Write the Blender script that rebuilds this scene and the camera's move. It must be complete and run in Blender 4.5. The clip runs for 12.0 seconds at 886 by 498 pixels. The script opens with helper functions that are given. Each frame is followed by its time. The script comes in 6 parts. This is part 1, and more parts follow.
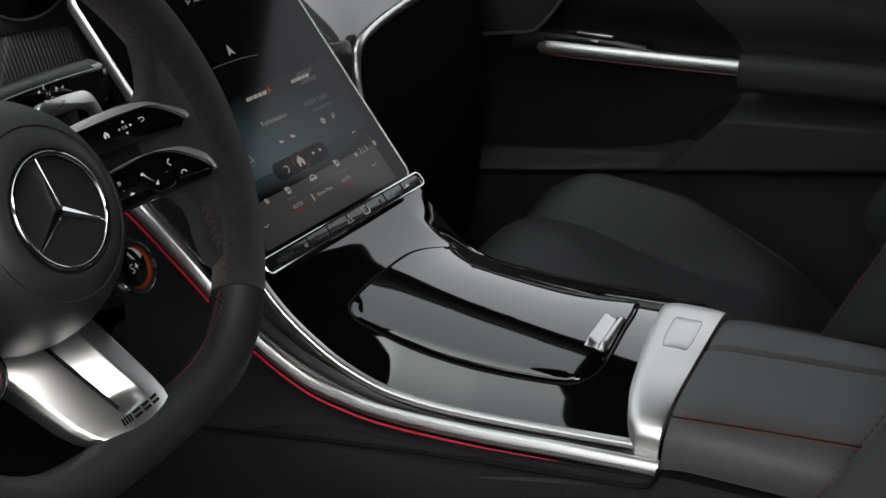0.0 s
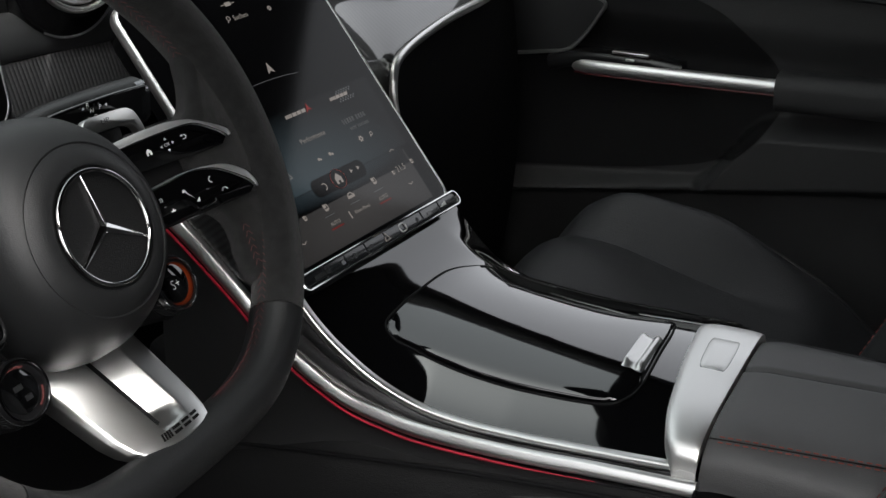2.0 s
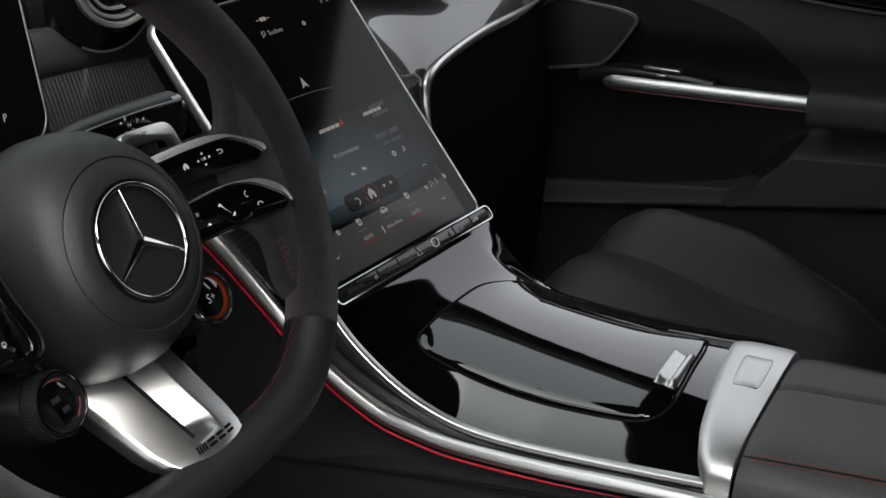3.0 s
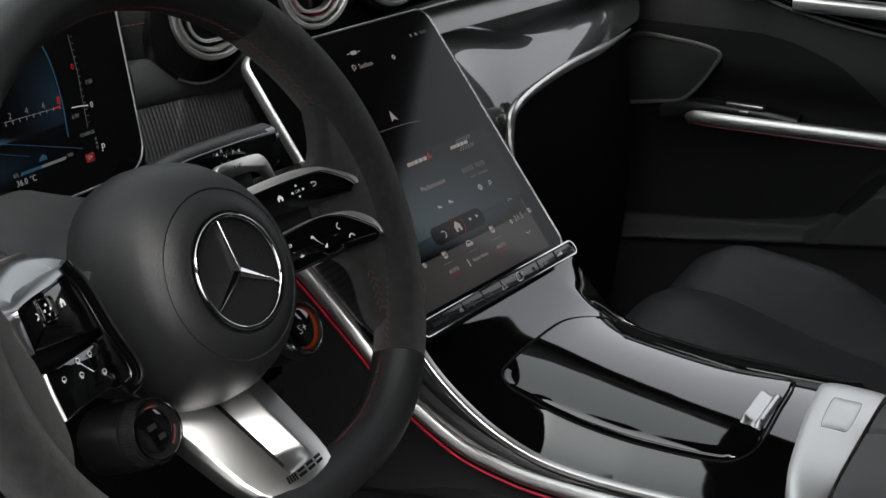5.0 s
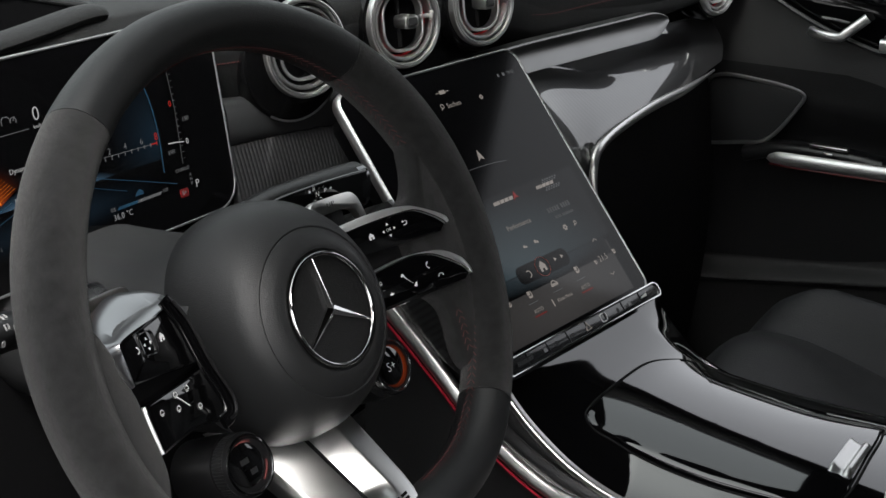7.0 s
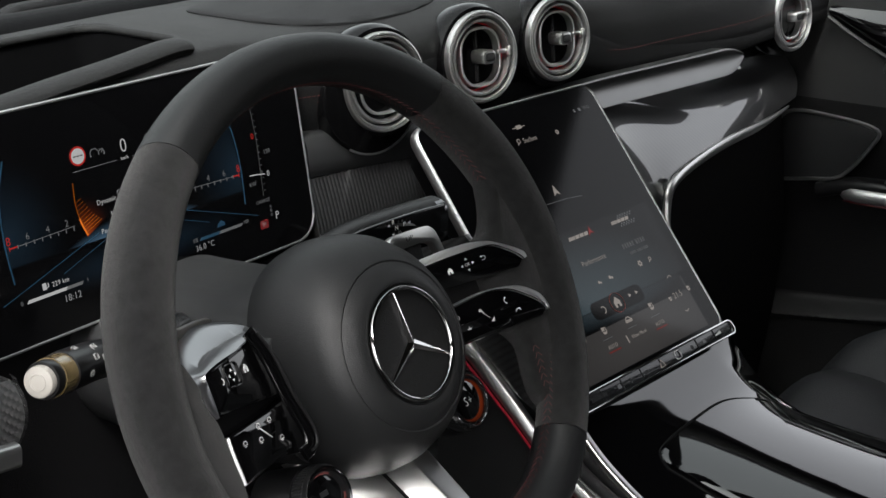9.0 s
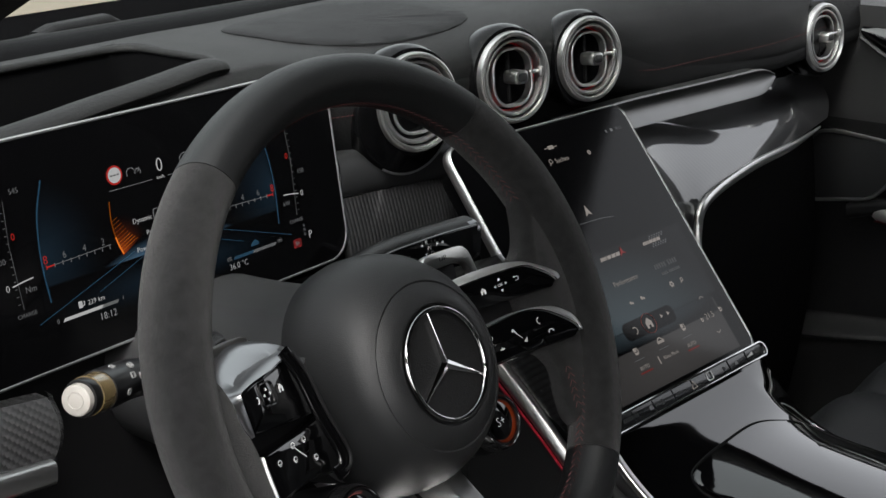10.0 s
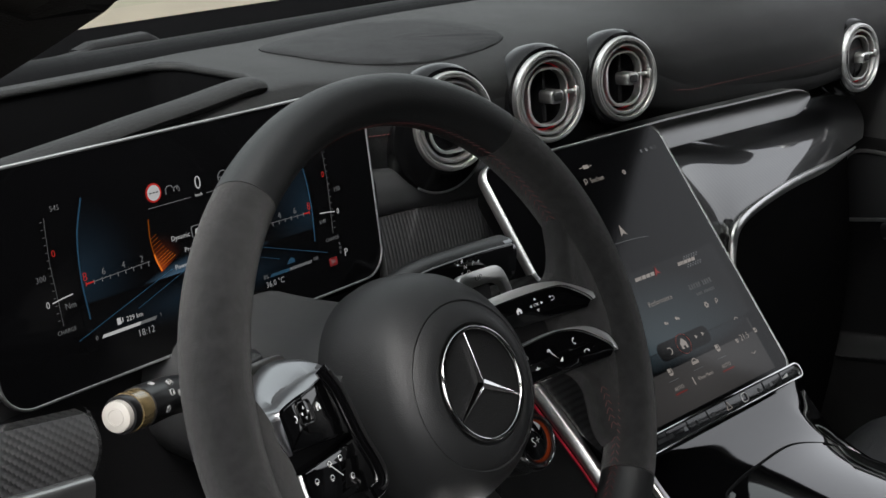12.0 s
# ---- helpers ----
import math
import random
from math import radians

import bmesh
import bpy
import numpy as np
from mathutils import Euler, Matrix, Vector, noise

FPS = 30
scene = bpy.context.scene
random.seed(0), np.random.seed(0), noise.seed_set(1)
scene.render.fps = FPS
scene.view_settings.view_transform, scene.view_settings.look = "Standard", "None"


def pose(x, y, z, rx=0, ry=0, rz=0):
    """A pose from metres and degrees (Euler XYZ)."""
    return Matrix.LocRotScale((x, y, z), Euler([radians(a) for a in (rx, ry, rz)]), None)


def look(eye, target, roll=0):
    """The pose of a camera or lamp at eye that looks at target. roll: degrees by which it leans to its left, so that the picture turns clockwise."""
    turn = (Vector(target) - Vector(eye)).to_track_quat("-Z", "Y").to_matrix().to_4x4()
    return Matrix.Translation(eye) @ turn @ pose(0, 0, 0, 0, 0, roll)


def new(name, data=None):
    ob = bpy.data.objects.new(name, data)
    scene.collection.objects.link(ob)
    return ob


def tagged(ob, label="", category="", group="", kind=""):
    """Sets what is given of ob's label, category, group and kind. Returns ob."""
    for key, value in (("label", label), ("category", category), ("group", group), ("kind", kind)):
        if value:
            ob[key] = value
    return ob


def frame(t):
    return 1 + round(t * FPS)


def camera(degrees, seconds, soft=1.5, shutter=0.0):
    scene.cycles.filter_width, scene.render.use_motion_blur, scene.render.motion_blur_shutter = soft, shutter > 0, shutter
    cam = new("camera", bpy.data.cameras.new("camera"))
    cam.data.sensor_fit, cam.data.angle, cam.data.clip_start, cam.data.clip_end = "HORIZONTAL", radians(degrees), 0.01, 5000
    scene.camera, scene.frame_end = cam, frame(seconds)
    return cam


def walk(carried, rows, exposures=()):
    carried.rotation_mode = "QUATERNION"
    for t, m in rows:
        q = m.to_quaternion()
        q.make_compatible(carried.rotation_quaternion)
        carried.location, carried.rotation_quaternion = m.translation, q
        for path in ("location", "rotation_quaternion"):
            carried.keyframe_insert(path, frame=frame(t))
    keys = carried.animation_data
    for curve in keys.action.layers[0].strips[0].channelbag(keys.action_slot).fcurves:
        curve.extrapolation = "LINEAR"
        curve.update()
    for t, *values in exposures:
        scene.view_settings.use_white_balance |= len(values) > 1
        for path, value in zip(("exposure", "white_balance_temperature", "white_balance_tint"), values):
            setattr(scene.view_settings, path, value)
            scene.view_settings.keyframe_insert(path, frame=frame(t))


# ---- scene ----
cam = camera(36.88, 12.0)
# seconds, eye, then yaw, pitch and lean in degrees
ROWS = [
    (0.0, -0.5098, -0.4638, 1.1829, -65.125, -24.862, 0.187),
    (0.5, -0.5101, -0.4633, 1.1831, -65.002, -24.789, 0.200),
    (1.0, -0.5110, -0.4621, 1.1836, -64.698, -24.637, 0.195),
    (1.5, -0.5119, -0.4607, 1.1842, -64.316, -24.411, 0.170),
    (2.0, -0.5135, -0.4586, 1.1851, -63.766, -24.159, 0.129),
    (2.5, -0.5150, -0.4565, 1.1860, -63.205, -23.871, 0.061),
    (3.0, -0.5167, -0.4541, 1.1870, -62.564, -23.593, 0.031),
    (5.0, -0.5256, -0.4429, 1.1922, -59.415, -22.352, -0.084),
    (5.5, -0.5278, -0.4402, 1.1935, -58.633, -21.957, -0.131),
    (6.0, -0.5302, -0.4375, 1.1948, -57.820, -21.565, -0.159),
    (6.5, -0.5323, -0.4352, 1.1960, -57.112, -21.179, -0.189),
    (7.0, -0.5347, -0.4325, 1.1974, -56.275, -20.889, -0.188),
    (9.0, -0.5431, -0.4241, 1.2020, -53.522, -19.613, -0.274),
    (9.5, -0.5449, -0.4224, 1.2030, -52.939, -19.239, -0.329),
    (10.0, -0.5467, -0.4207, 1.2040, -52.361, -18.846, -0.352),
    (10.5, -0.5483, -0.4193, 1.2048, -51.846, -18.575, -0.377),
    (11.0, -0.5496, -0.4181, 1.2056, -51.417, -18.351, -0.383),
    (11.5, -0.5504, -0.4174, 1.2060, -51.185, -18.201, -0.371),
    (12.0, -0.5506, -0.4172, 1.2061, -51.092, -18.123, -0.350),
]


def eye_pose(x, y, z, yaw, pitch, lean):
    return Matrix.Translation((x, y, z)) @ pose(0, 0, 0, 0, 0, yaw) @ pose(0, 0, 0, 90 + pitch) @ pose(0, 0, 0, 0, 0, lean)


walk(cam, [(r[0], eye_pose(*r[1:])) for r in ROWS], exposures=[(0.0, 2.13), (12.0, 2.13)])

# ---- sky and sun: a bright overcast day ----
world = bpy.data.worlds.new("sky")
scene.world = world
world.use_nodes = True
wn = world.node_tree
sky = wn.nodes.new("ShaderNodeTexSky")
sky.sky_type = "NISHITA"
sky.sun_disc = False
sky.sun_elevation, sky.sun_rotation = radians(54), radians(234)
sky.dust_density, sky.air_density, sky.ozone_density = 7.0, 1.0, 1.0
grey = wn.nodes.new("ShaderNodeHueSaturation")
grey.inputs["Saturation"].default_value = 0.16
wn.links.new(sky.outputs[0], grey.inputs["Color"])
wn.links.new(grey.outputs[0], wn.nodes["Background"].inputs[0])
wn.nodes["Background"].inputs[1].default_value = 0.12
sun_data = bpy.data.lights.new("sun", "SUN")
sun_data.energy, sun_data.angle, sun_data.color = 0.5, radians(30), (1.0, 0.96, 0.9)
sun = new("sun", sun_data)
sun.matrix_world = look((-1.16, -0.84, 2.58), (0, 0, 0.6))


# ---- materials ----
def mat(name, base, rough=0.5, metal=0.0, coat=0.0, grain=0.0, grain_scale=900.0, stain=0.15, stain_scale=14.0, ior=1.45, rough_var=0.08, spec=0.5, sheen=0.0, glow=None, glow_power=0.0):
    """A plain surface with fine grain as bump, and cloudy variation in colour and gloss."""
    if glow and glow_power > 0.02:
        rough, spec = 0.1, 0.3
    m = bpy.data.materials.new(name)
    m.use_nodes = True
    nt = m.node_tree
    b = nt.nodes["Principled BSDF"]
    b.inputs["Metallic"].default_value = metal
    b.inputs["IOR"].default_value = ior
    b.inputs["Specular IOR Level"].default_value = spec
    b.inputs["Sheen Weight"].default_value = sheen
    b.inputs["Coat Weight"].default_value = coat
    b.inputs["Coat Roughness"].default_value = 0.03
    co = nt.nodes.new("ShaderNodeTexCoord")
    n1 = nt.nodes.new("ShaderNodeTexNoise")
    n1.inputs["Scale"].default_value, n1.inputs["Detail"].default_value = stain_scale, 4
    nt.links.new(co.outputs["Object"], n1.inputs["Vector"])
    ramp = nt.nodes.new("ShaderNodeMix")
    ramp.data_type = "RGBA"
    lo, hi = [c * (1 - stain) for c in base], [min(1, c * (1 + stain)) for c in base]
    ramp.inputs["A"].default_value, ramp.inputs["B"].default_value = (*lo, 1), (*hi, 1)
    nt.links.new(n1.outputs["Fac"], ramp.inputs["Factor"])
    nt.links.new(ramp.outputs["Result"], b.inputs["Base Color"])
    mr = nt.nodes.new("ShaderNodeMapRange")
    mr.inputs["To Min"].default_value, mr.inputs["To Max"].default_value = max(0.0, rough - rough_var), min(1.0, rough + rough_var)
    nt.links.new(n1.outputs["Fac"], mr.inputs["Value"])
    nt.links.new(mr.outputs["Result"], b.inputs["Roughness"])
    if grain:
        v = nt.nodes.new("ShaderNodeTexVoronoi")
        v.inputs["Scale"].default_value = grain_scale
        nt.links.new(co.outputs["Object"], v.inputs["Vector"])
        n2 = nt.nodes.new("ShaderNodeTexNoise")
        n2.inputs["Scale"].default_value = grain_scale * 0.35
        nt.links.new(co.outputs["Object"], n2.inputs["Vector"])
        add = nt.nodes.new("ShaderNodeMath")
        nt.links.new(v.outputs["Distance"], add.inputs[0])
        nt.links.new(n2.outputs["Fac"], add.inputs[1])
        bump = nt.nodes.new("ShaderNodeBump")
        bump.inputs["Strength"].default_value, bump.inputs["Distance"].default_value = grain, 0.0006
        nt.links.new(add.outputs[0], bump.inputs["Height"])
        nt.links.new(bump.outputs["Normal"], b.inputs["Normal"])
    if glow:
        b.inputs["Emission Color"].default_value = (*glow, 1)
        b.inputs["Emission Strength"].default_value = glow_power
    return m


def carbon_mat(name, along, across, light=0.055, relief=0.35, shift=0.125, gloss=1.7):
    """Twill-woven carbon fibre under clear lacquer: slanted tow ridges along one direction, shifted row by row."""
    m = bpy.data.materials.new(name)
    m.use_nodes = True
    nt = m.node_tree
    b = nt.nodes["Principled BSDF"]
    co = nt.nodes.new("ShaderNodeTexCoord")

    def dot(vec, scale):
        d = nt.nodes.new("ShaderNodeVectorMath")
        d.operation = "DOT_PRODUCT"
        d.inputs[1].default_value = [c * scale for c in vec]
        nt.links.new(co.outputs["Object"], d.inputs[0])
        return d.outputs["Value"]

    def op(kind, a, c=None):
        n = nt.nodes.new("ShaderNodeMath")
        n.operation = kind
        for k, val in enumerate((a, c)):
            if val is None:
                continue
            if isinstance(val, (int, float)):
                n.inputs[k].default_value = val
            else:
                nt.links.new(val, n.inputs[k])
        return n.outputs[0]

    s, t = dot(along, 1 / 0.0052), dot(across, 1 / 0.0052)
    row = op("FLOOR", op("MULTIPLY", t, 2.0))
    tow = op("FRACT", op("ADD", s, op("MULTIPLY", row, shift)))
    ridge = op("SINE", op("MULTIPLY", tow, math.pi))
    mix = nt.nodes.new("ShaderNodeMix")
    mix.data_type = "RGBA"
    mix.inputs["A"].default_value, mix.inputs["B"].default_value = (0.006, 0.006, 0.006, 1), (light, light, light * 1.04, 1)
    nt.links.new(op("POWER", ridge, 1.6), mix.inputs["Factor"])
    nt.links.new(mix.outputs["Result"], b.inputs["Base Color"])
    bump = nt.nodes.new("ShaderNodeBump")
    bump.inputs["Strength"].default_value, bump.inputs["Distance"].default_value = relief, 0.0008
    nt.links.new(ridge, bump.inputs["Height"])
    nt.links.new(bump.outputs["Normal"], b.inputs["Normal"])
    b.inputs["Roughness"].default_value = 0.38
    b.inputs["Metallic"].default_value = 0.25
    b.inputs["Coat Weight"].default_value = 1.0
    b.inputs["Coat Roughness"].default_value = 0.02
    b.inputs["Coat IOR"].default_value = gloss
    return m


LEATHER = mat("black leather", (0.014, 0.0143, 0.0148), 0.46, grain=0.22, grain_scale=1900)
HUB_LEATHER = mat("grained airbag leather", (0.0104, 0.0108, 0.0114), 0.47, spec=0.38, grain=0.2, grain_scale=2200)
WHEEL_LEATHER = mat("smooth wheel leather", (0.0070, 0.0074, 0.0079), 0.47, spec=0.38, grain=0.25, grain_scale=2000)
# black leather with the light from above put into a paler base
LIT_LEATHER = mat("leather lightened for top light", (0.055, 0.0555, 0.0566), 0.46, grain=0.25, grain_scale=1900)
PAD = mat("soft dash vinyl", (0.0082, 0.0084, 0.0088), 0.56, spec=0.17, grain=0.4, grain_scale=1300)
SUEDE = mat("charcoal suede", (0.0112, 0.0112, 0.0115), 0.95, spec=0.12, sheen=0.12, grain=0.6, grain_scale=3200, stain=0.8, stain_scale=150)
DARK = mat("black plastic", (0.0045, 0.0045, 0.005), 0.6, spec=0.14, grain=0.3, grain_scale=1600)
SHELFGREY = mat("satin grey trim", (0.0170, 0.0174, 0.0182), 0.36, stain=0.08)
COLUMNGREY = mat("soft grey column cover", (0.021, 0.0214, 0.0222), 0.42, grain=0.15, grain_scale=1800)
GREYPLASTIC = mat("satin grey plastic", (0.0125, 0.0128, 0.0135), 0.40, grain=0.15, grain_scale=1800)
PIANO = mat("piano black lacquer", (0.0015, 0.0015, 0.0017), 0.035, coat=1.0, stain=0.05, rough_var=0.012, ior=1.5)
ROLLBLACK = mat("soft black roll", (0.0016, 0.0016, 0.0018), 0.48, spec=0.035, grain=0.3, grain_scale=1600)
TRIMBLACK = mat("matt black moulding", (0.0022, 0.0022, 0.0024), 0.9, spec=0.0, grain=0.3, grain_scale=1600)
STITCH = mat("red seam thread", (0.20, 0.045, 0.036), 0.7)
HOUSING = mat("gloss black vent housing", (0.002, 0.002, 0.0022), 0.16, spec=0.25, stain=0.1)
SATINBLACK = mat("satin black plastic", (0.006, 0.006, 0.0065), 0.3, stain=0.1)
CHROME = mat("polished chrome", (0.78, 0.78, 0.78), 0.07, metal=1.0, stain=0.02, rough_var=0.03)
SATIN = mat("satin aluminium", (0.62, 0.62, 0.61), 0.31, metal=1.0, stain=0.02, rough_var=0.03, stain_scale=25)
CONCAVE = mat("soft satin chrome", (0.36, 0.36, 0.37), 0.30, metal=1.0, stain=0.04)
RINGCHROME = mat("dark emblem ring chrome", (0.42, 0.42, 0.42), 0.09, metal=1.0, stain=0.02)
STARCHROME = mat("polished emblem chrome", (0.60, 0.60, 0.60), 0.12, metal=1.0, stain=0.02, rough_var=0.03)
BEZEL = mat("satin chrome bezel", (0.74, 0.74, 0.735), 0.42, metal=1.0, stain=0.02, rough_var=0.03)
CAPMETAL = mat("bead-blasted aluminium", (0.74, 0.74, 0.73), 0.42, metal=1.0, stain=0.03, stain_scale=30, grain=0.05, grain_scale=4000)
VENTMETAL = mat("satin vent metal", (0.58, 0.58, 0.575), 0.38, metal=1.0, stain=0.03)
FRAMEMETAL = mat("satin frame metal", (0.46, 0.46, 0.46), 0.35, metal=1.0, stain=0.03)
BRUSHED = mat("brushed dark metal", (0.19, 0.19, 0.19), 0.36, metal=1.0, stain=0.04, stain_scale=30)
DARKCHROME = mat("dark chrome", (0.22, 0.22, 0.23), 0.15, metal=1.0, stain=0.03)
RED = mat("red ambient light strip", (0.26, 0.012, 0.025), 0.35, glow=(0.9, 0.03, 0.07), glow_power=0.008)
DARKRED = mat("unlit dark red strip", (0.10, 0.004, 0.005), 0.4)
REDPLASTIC = mat("red plastic ring", (0.55, 0.012, 0.02), 0.35)
REDTHREAD = mat("dark red thread", (0.078, 0.016, 0.015), 0.8)
GLASS_BLACK = mat("black display glass", (0.0014, 0.0014, 0.0016), 0.09, spec=0.22, stain=0.02, rough_var=0.02)
BARGLASS = mat("black touch bar glass", (0.012, 0.013, 0.014), 0.20, coat=0.3, stain=0.05)
CARBON = carbon_mat("carbon fibre trim", (0.97, 0.0, 0.25), (-0.2, 0.5, 0.8), 0.010, 0.05, gloss=1.85)
CARBON_SIDE = carbon_mat("carbon fibre side trim", (1.45, 0.0, -0.10), (-0.2, 0.5, 1.3), 0.036, 0.8, 0.05, gloss=1.55)
CARBON_LEFT = carbon_mat("carbon fibre door-side trim", (0.98, 0.0, 0.16), (-0.2, 0.5, 0.85), 0.03, 0.6, 0.28)
WHITE_GLOW = mat("white display segments", (0.02, 0.02, 0.02), 0.4, glow=(0.95, 0.95, 0.95), glow_power=0.085)
SOFT_GLOW = mat("soft white display segments", (0.02, 0.02, 0.02), 0.4, glow=(0.9, 0.92, 0.95), glow_power=0.048)
GREY_GLOW = mat("grey display segments", (0.02, 0.02, 0.02), 0.4, glow=(0.6, 0.62, 0.65), glow_power=0.028)
DIM_GLOW = mat("dim display segments", (0.02, 0.02, 0.02), 0.4, glow=(0.62, 0.55, 0.50), glow_power=0.075)
RED_GLOW = mat("red display segments", (0.02, 0.0, 0.0), 0.4, glow=(1.0, 0.06, 0.05), glow_power=0.07)
ORANGE_GLOW = mat("orange display segments", (0.02, 0.01, 0.0), 0.4, glow=(1.0, 0.22, 0.03), glow_power=0.150)
BLUE_GLOW = mat("blue display segments", (0.0, 0.01, 0.02), 0.4, glow=(0.12, 0.30, 0.52), glow_power=0.020)
DIMRED = mat("dim red display segments", (0.02, 0.0, 0.0), 0.4, glow=(1.0, 0.06, 0.05), glow_power=0.036)
PRINT = mat("white printed symbol", (0.52, 0.52, 0.52), 0.5)
DIMPRINT = mat("grey printed symbol", (0.22, 0.22, 0.22), 0.5)
DARKPRINT = mat("dark printed lettering", (0.004, 0.004, 0.004), 0.7, spec=0.05)
# door vinyl again, darkened to hold the pocket's shade
POCKET_SHADE = mat("darkened pocket vinyl", (0.0085, 0.0085, 0.009), 0.6, spec=0.2, grain=0.4, grain_scale=1200)
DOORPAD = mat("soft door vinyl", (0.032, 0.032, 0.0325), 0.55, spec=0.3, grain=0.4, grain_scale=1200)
LEATHER_SEAT = mat("black seat leather", (0.0215, 0.0222, 0.0234), 0.5, spec=0.35, grain=0.4, grain_scale=1000)
PAINT = mat("black car paint", (0.02, 0.02, 0.02), 0.2, coat=1.0)
HEADLINER = mat("black woven headliner", (0.010, 0.010, 0.010), 0.9, spec=0.1, grain=0.4, grain_scale=1500)
ASPHALT = mat("pale dusty paving", (0.085, 0.076, 0.054), 0.9, grain=0.6, grain_scale=120, stain=0.3, stain_scale=1.5)
CREAM = mat("pale silver plastic", (0.36, 0.34, 0.31), 0.35, stain=0.1, stain_scale=120)
BRASS = mat("yellowed clear ring", (0.12, 0.088, 0.042), 0.2, coat=1.0, stain=0.6, stain_scale=160)

glassm = bpy.data.materials.new("window glass")
glassm.use_nodes = True
_g = glassm.node_tree
_gl = _g.nodes.new("ShaderNodeBsdfGlass")
_gl.inputs["IOR"].default_value = 1.0
_gl.inputs["Roughness"].default_value = 0.0
_gl.inputs["Color"].default_value = (0.9, 0.95, 0.92, 1)
_g.links.new(_gl.outputs[0], _g.nodes["Material Output"].inputs[0])
WINDOW = glassm


# ---- building helpers ----
def thing(name, label, category, at=(0, 0, 0), m=None, group="", kind=""):
    ob = new(name)
    ob.matrix_basis = m if m is not None else Matrix.Translation(at)
    return tagged(ob, label, category, group, kind)


def part(name, bm, material, parent=None, label="", local=False, smooth=True):
    """Links a bmesh as one mesh object under a thing or a part. Coordinates are the world's, or the thing's own if local."""
    if isinstance(bm, bpy.types.Mesh):
        me = bm
    else:
        me = bpy.data.meshes.new(name)
        bmesh.ops.recalc_face_normals(bm, faces=bm.faces)
        bm.to_mesh(me)
        bm.free()
    if not me.materials:
        me.materials.append(material)
    ob = new(name, me)
    if smooth:
        me.shade_smooth()
        me.set_sharp_from_angle(angle=radians(38))
    if parent is not None:
        ob.parent = parent
        if not local and parent.parent is None:
            ob.matrix_parent_inverse = parent.matrix_basis.inverted()
    if label:
        ob["label"] = label
    return ob


def spline(points, n, closed=False):
    """n points on a smooth curve through the given ones."""
    p = np.array(points, float)
    k = len(p)
    out = []
    spans = k if closed else k - 1
    for i in range(n):
        t = i * spans / (n if closed else n - 1)
        j = min(int(t), spans - 1)
        f = t - j
        if closed:
            a, b, c, d = p[(j - 1) % k], p[j % k], p[(j + 1) % k], p[(j + 2) % k]
        else:
            b, c = p[j], p[j + 1]
            a = p[j - 1] if j > 0 else 2 * b - c
            d = p[j + 2] if j + 2 < k else 2 * c - b
        out.append(0.5 * (2 * b + (c - a) * f + (2 * a - 5 * b + 4 * c - d) * f**2 + (3 * b - 3 * c + d - a) * f**3))
    return np.array(out)


def loft(rings, closed=True, caps=True, loop=False):
    """A skin over rings of equal length. closed: each ring closes. loop: the last ring joins the first."""
    bm = bmesh.new()
    v = [[bm.verts.new(p) for p in ring] for ring in rings]
    n = len(v[0])
    for i in range(len(v) if loop else len(v) - 1):
        a, b = v[i], v[(i + 1) % len(v)]
        for j in range(n if closed else n - 1):
            k = (j + 1) % n
            bm.faces.new((a[j], a[k], b[k], b[j]))
    if caps and closed and not loop:
        bm.faces.new(v[0][::-1])
        bm.faces.new(v[-1])
    return bm


def sweep(path, profile, up=(0, 0, 1), closed=False, scale=None, caps=True):
    """A profile (side, up) carried along a path."""
    p = np.array(path, float)
    n = len(p)
    rings = []
    for i in range(n):
        if closed:
            t = p[(i + 1) % n] - p[i - 1]
        else:
            t = p[min(i + 1, n - 1)] - p[max(i - 1, 0)]
        t = Vector(t).normalized()
        upv = Vector(up[i] if isinstance(up, (list, np.ndarray)) and np.ndim(up) == 2 else up)
        side = t.cross(upv).normalized()
        w = side.cross(t).normalized()
        s = 1.0 if scale is None else scale[i]
        rings.append([Vector(p[i]) + side * (a * s) + w * (b * s) for a, b in profile])
    return loft(rings, True, caps, closed)


def circle(r, n=12, rz=None):
    rz = r if rz is None else rz
    return [(r * math.cos(2 * math.pi * i / n), rz * math.sin(2 * math.pi * i / n)) for i in range(n)]


def rrect(w, h, r, n=5):
    out = []
    for cx, cy, a0 in ((w / 2 - r, h / 2 - r, 0), (-w / 2 + r, h / 2 - r, 90), (-w / 2 + r, -h / 2 + r, 180), (w / 2 - r, -h / 2 + r, 270)):
        for i in range(n + 1):
            a = radians(a0 + 90 * i / n)
            out.append((cx + r * math.cos(a), cy + r * math.sin(a)))
    return out


def inset(pts, d):
    """The closed outline moved inwards by d (outline runs counter-clockwise)."""
    p = np.array(pts, float)
    t = np.roll(p, -1, 0) - np.roll(p, 1, 0)
    t /= np.linalg.norm(t, axis=1)[:, None] + 1e-12
    return p + d * np.stack([-t[:, 1], t[:, 0]], 1)


def ccw(pts):
    p = np.array(pts, float)
    area = (p[:, 0] * np.roll(p[:, 1], -1) - np.roll(p[:, 0], -1) * p[:, 1]).sum()
    return p if area > 0 else p[::-1]


